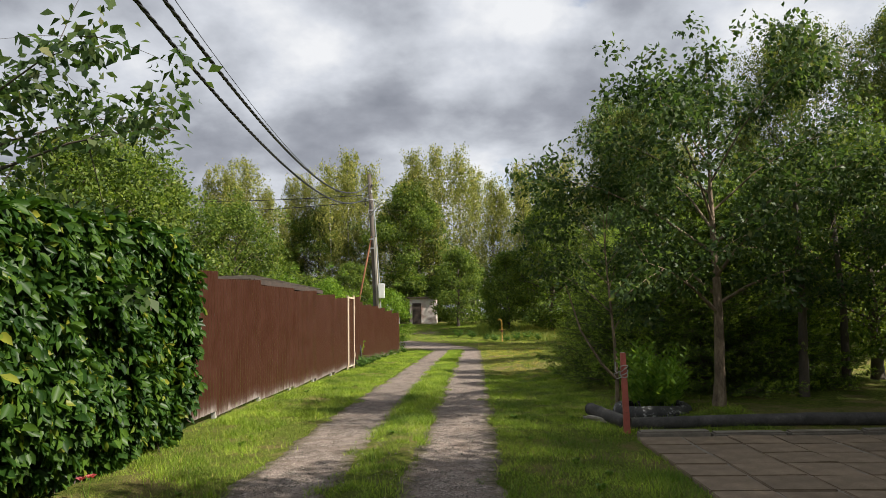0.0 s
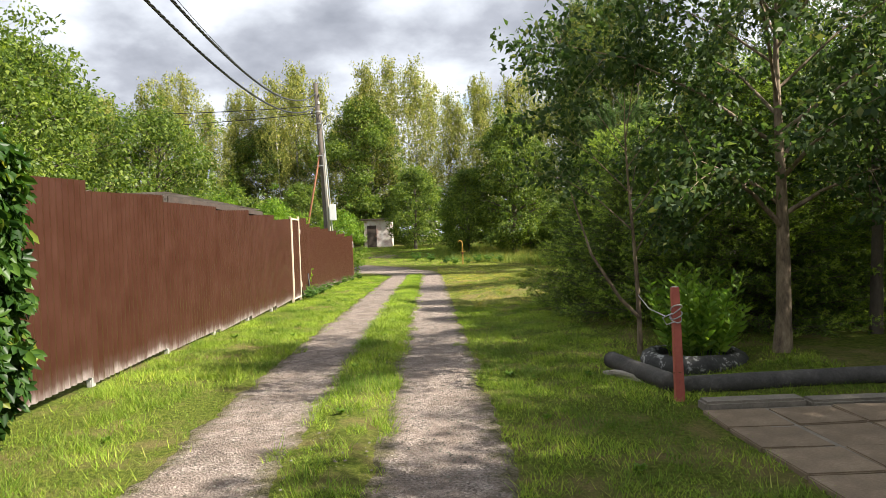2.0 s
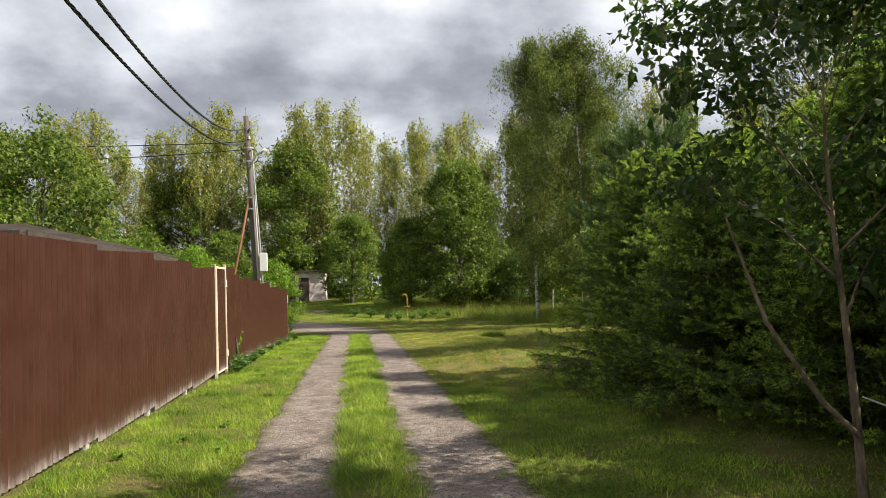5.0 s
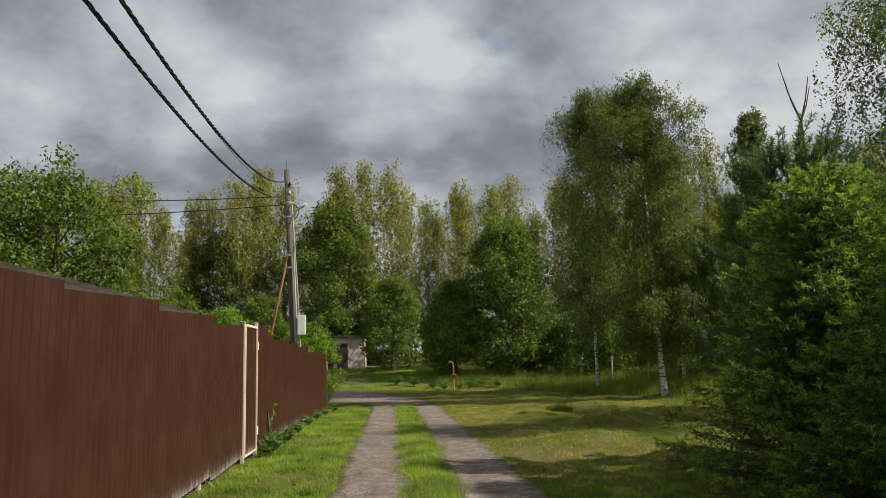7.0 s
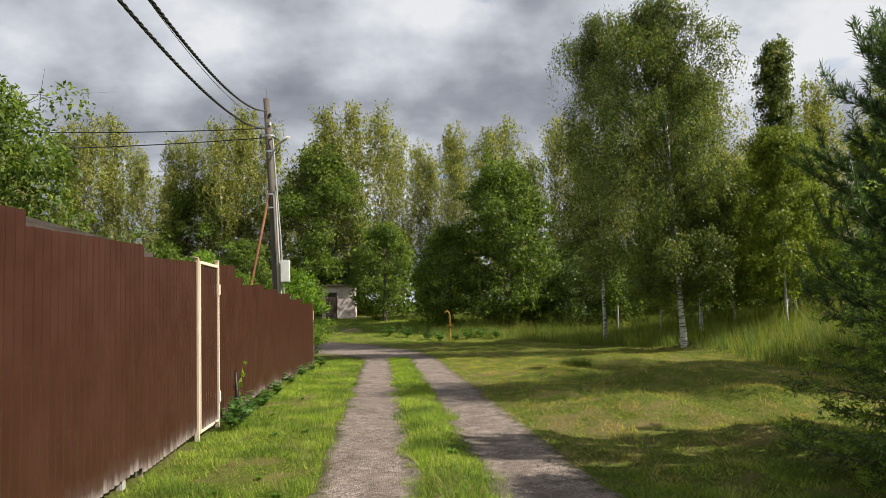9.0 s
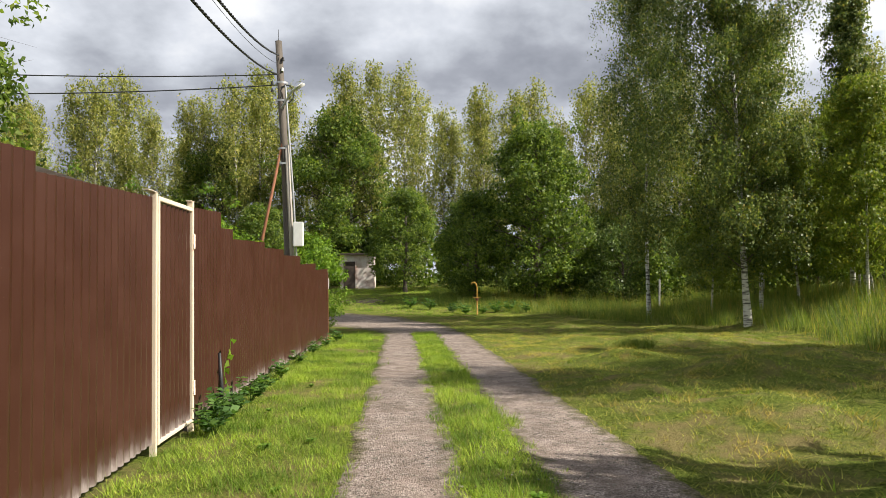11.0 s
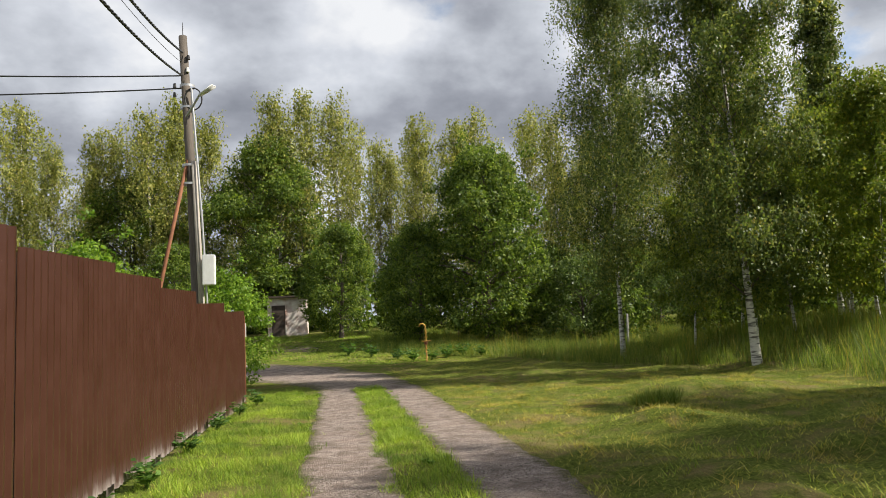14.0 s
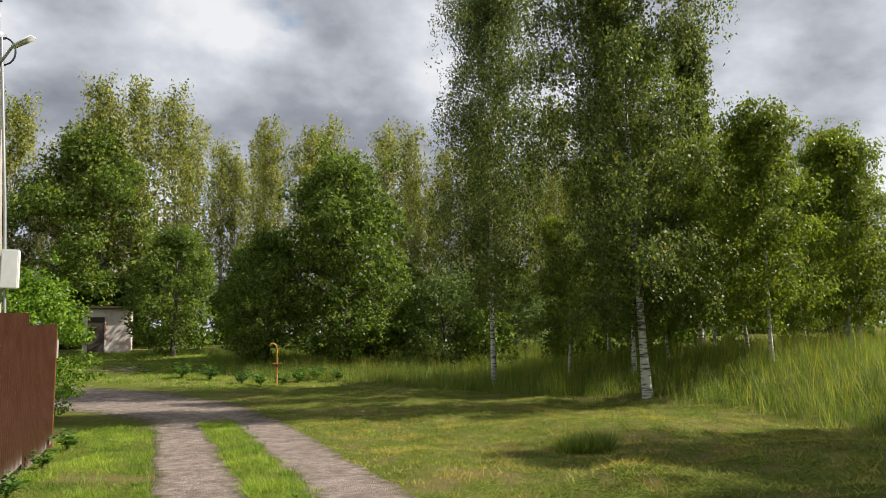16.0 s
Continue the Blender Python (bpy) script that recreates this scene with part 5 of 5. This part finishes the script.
blades("far_lawn", 40000, (-7, 3, 42, 58), 0.07, 0.008, M_BLADE, "grass by the road to the shed", lambda x, y: 1.0 if y > 45.5 - 0.95 * (x + 3) else 0, 85, 0.6, 0.6)


# ---- stones, weeds and litter ----
def build_stones():
    g = np.random.default_rng(91)
    oct_v = np.array([(1, 0, 0), (0, 1, 0), (-1, 0, 0), (0, -1, 0), (0, 0, 0.7), (0, 0, -0.4)])
    oct_f = np.array([(0, 1, 4), (1, 2, 4), (2, 3, 4), (3, 0, 4)])
    V, F = [], []
    k = 0
    for i in range(20000):
        y = -3 + 24 * g.random() ** 1.3
        left = g.random() < 0.5
        x = -1.15 + 0.75 * g.random() if left else 0.32 + 0.7 * g.random()
        if g.random() < 0.06:
            x = -0.35 + 0.6 * g.random()
        r = 0.004 + 0.011 * g.random() ** 3
        o = oct_v * r * (0.7 + 0.6 * g.random((6, 1)))
        a = g.random() * 6.28
        c, sn = math.cos(a), math.sin(a)
        o = np.stack([o[:, 0] * c - o[:, 1] * sn, o[:, 0] * sn + o[:, 1] * c, o[:, 2]], 1)
        V.append(o + np.array((x, y, gz(x, y) + 0.013)))
        F.append(oct_f + k)
        k += 6
    me = quads_mesh("gravel_stones", np.concatenate(V), np.concatenate(F), M_PEBBLE)
    tagged(put("gravel_stones", me), "loose grey pebbles on the wheel tracks", "gravel", kind="stuff")


build_stones()


def weed_meshes(seed, n, size, height, mat, narrow=0.5):
    """A leafy weed: stems from one root with alternate leaves."""
    g = np.random.default_rng(seed)
    st = Tubes()
    P, A, L = [], [], []
    for i in range(n):
        a, r = g.random() * 6.28, 0.5 * height * (0.3 + g.random())
        tip = Vector((math.cos(a) * r, math.sin(a) * r, height * (0.5 + 0.6 * g.random())))
        st.add([(0, 0, 0), tip * 0.5 + Vector((0, 0, height * 0.12)), tip], [0.006, 0.004, 0.002], 4)
        for k in range(7):
            f = 0.35 + 0.65 * k / 6
            P.append(tuple(tip * f + Vector((0, 0, height * 0.1 * (1 - f)))))
            b = a + (k % 2 * 2 - 1) * 1.1 + g.normal() * 0.3
            A.append((math.cos(b), math.sin(b), 0.25))
            L.append(size * (0.7 + 0.6 * g.random()))
    P, A, L = np.array(P), np.array(A), np.array(L)
    v, q = leaf_arrays(P, A, L, L * narrow, g, 0.12, facing=np.tile(np.array([[0.1, 0, 1.0]]), (len(P), 1)))
    return st.mesh("stalk", mat), quads_mesh("foliage", v, q, mat)


WEED = weed_meshes(95, 12, 0.11, 0.34, M_WEED, 0.65)
LOW = weed_meshes(96, 9, 0.09, 0.13, M_PHLOX, 0.6)
for x, y, sc, r in ((-2.62, 17.15, 1.0, 0), (-2.7, 17.7, 0.85, 90), (-2.66, 18.6, 0.9, 160), (-2.68, 19.5, 0.7, 230), (-2.7, 21.0, 0.75, 20), (-2.6, 16.7, 0.8, 300), (-2.75, 23.0, 0.7, 100), (-2.72, 25.0, 0.8, 210), (-2.6, 29.2, 0.9, 50), (-2.7, 27.2, 0.7, 140)):
    plant("weed", WEED, x, y, "broad-leaved weed growing at the fence foot", "weed", "weeds at the fence", r, sc, 0.0)
wr = random.Random(12)
for i in range(36):
    x, y = wr.uniform(-2.5, -1.5), wr.uniform(-0.5, 26)
    if i % 4 == 0:
        x = wr.uniform(-0.25, 0.15)
    if i % 5 == 1:
        x, y = wr.uniform(1.4, 2.4), wr.uniform(1.0, 7)
    plant("low_weed", LOW, x, y, "low broad-leaved weed in the grass", "weed", "low weeds in the grass", wr.uniform(0, 360), wr.uniform(0.25, 0.45), 0.0)
for x, y, sc, r in ((2.2, 43.0, 1.5, 0), (2.9, 42.6, 1.3, 80), (3.6, 43.3, 1.6, 150), (1.6, 43.6, 1.4, 220), (4.4, 43.6, 1.5, 300), (5.1, 43.2, 1.3, 30), (0.6, 45.5, 1.6, 60), (-0.4, 46.5, 1.7, 130)):
    plant("weed", WEED, x, y, "rank green weeds round the gas standpipe", "weed", "weeds at the standpipe", r, sc, 0.0)


def build_iron_stake():
    e = thing("iron_stake", (-2.8, 17.75, gz(-2.8, 17.75)), "dark charred iron stake with a thin vine at the fence", "stake")
    put("rod", Tubes().add([(0, 0, -0.1), (0.01, 0.0, 0.3), (-0.015, 0.01, 0.68)], [0.022, 0.024, 0.016], 6, True, 0.2).mesh("rod", M_CABLE), e)
    vine = [(0.02 + 0.03 * math.sin(k), 0.1 + 0.06 * k / 3 + 0.03 * math.cos(2 * k), 0.1 * k) for k in range(9)]
    put("vine", Tubes().add(vine, [0.004] * 9, 4).mesh("vine", M_PHLOX), e, "thin green vine")
    g = np.random.default_rng(4)
    P = np.array([vine[k] for k in (2, 3, 4, 5, 5, 6, 7, 8, 8)], dtype=float)
    A = g.normal(size=P.shape) + np.array([0.6, 0.2, 0])
    v, q = leaf_arrays(P, A, 0.1, 0.075, g)
    put("vine_leaves", quads_mesh("vine_leaves", v, q, M_PHLOX), e)


build_iron_stake()
fg = np.random.default_rng(31)
fl = thing("pink_flower", (-2.2, 0.75, gz(-2.2, 0.75)), "small pink flowers at the foot of the hedge", "flower")
put("stalk_group", Tubes().add([(0, 0, 0), (0.03, 0, 0.2)], [0.004, 0.003], 4).add([(0, 0, 0), (-0.08, 0.05, 0.17)], [0.004, 0.003], 4).mesh("stalk_group", M_PHLOX), fl)
for cx, cy, cz in ((0.03, 0.0, 0.2), (-0.08, 0.05, 0.17)):
    pa = np.array([(math.cos(k * 0.7), math.sin(k * 0.7), 0.35) for k in range(9)])
    fv, fq = leaf_arrays(np.tile(np.array([[cx, cy, cz]]), (9, 1)), pa, 0.045, 0.03, fg)
    put("blossom", quads_mesh("blossom", fv, fq, M_PINK), fl, "pink blossom")
t = Tubes()
g = random.Random(9)
for i in range(60):
    a = Vector((g.uniform(-1.6, 0.9), g.uniform(-0.5, 0.5), g.uniform(0.0, 0.22)))
    d = Vector((g.uniform(-1, 1), g.uniform(-0.4, 0.4), g.uniform(-0.1, 0.25)))
    t.add([a, a + d * 0.4, a + d * 0.8], [0.014, 0.009, 0.004], 4)
brush = put("brush_pile", t.mesh("brush_pile", M_BARK))
brush.matrix_basis = pose(-2.6, 48.8, gz(-2.6, 48.8), 0, 0, 20)
tagged(brush, "low pile of dry cut brushwood on the grass", "brushwood")
# a small block and a bottle-like stopper left on the pipe, and slats under the pipe's end
part_block = part("concrete_block", box(bmesh.new(), -0.09, 0.09, -0.06, 0.06, -0.02, 0.07, 0.012), M_CONC)
part_block.matrix_basis = pose(3.0, 4.5, gz(3.0, 4.5) + 0.0, 0, 0, 25)
tagged(part_block, "small grey concrete block beside the pipe", "block")
for k in range(2):
    pl = part("wooden_slat", box(bmesh.new(), -0.3, 0.3, -0.045, 0.045, 0, 0.03, 0.004), M_PALE)
    pl.matrix_basis = pose(2.55 + 0.06 * k, 5.0 - 0.12 * k, gz(2.5, 5.0) + 0.0 + 0.032 * k, 0, 0, -62 + 8 * k)
    tagged(pl, "weathered wooden slat under the pipe", "slat", "slats under the pipe")


# ---- paving ----
def build_paving():
    base = bmesh.new()
    box(base, 2.75, 9.0, -3.5, 3.55, -0.12, 0.022)
    pv = part("pavement", base, M_KERB)
    tagged(pv, "old concrete slab paving with grassy joints", "pavement", kind="structure")
    slab = box(bmesh.new(), -0.245, 0.245, -0.245, 0.245, -0.03, 0.02, 0.008)
    me = bpy.data.meshes.new("slab")
    slab.to_mesh(me)
    me.materials.append(M_SLAB)
    r = random.Random(3)
    for i in range(12):
        for j in range(14):
            x, y = 2.98 + i * 0.51, 3.27 - j * 0.51
            o = put("slab", me, pv)
            o.matrix_basis = pose(x + r.uniform(-0.008, 0.008), y + r.uniform(-0.008, 0.008), 0.012 + r.uniform(-0.006, 0.008), r.uniform(-1, 1), r.uniform(-1, 1), r.uniform(-1.2, 1.2))
    kerb = thing("kerb", (0, 0, 0), "worn concrete edging stones along the paving", "kerb")
    for i in range(7):
        part("edging_stone", box(bmesh.new(), 2.76 + i * 0.86 + r.uniform(0, 0.03), 3.6 + i * 0.86, 3.57, 3.74 + r.uniform(0, 0.02), -0.1, 0.075 + r.uniform(-0.02, 0.015), 0.02), M_KERB, kerb)


build_paving()
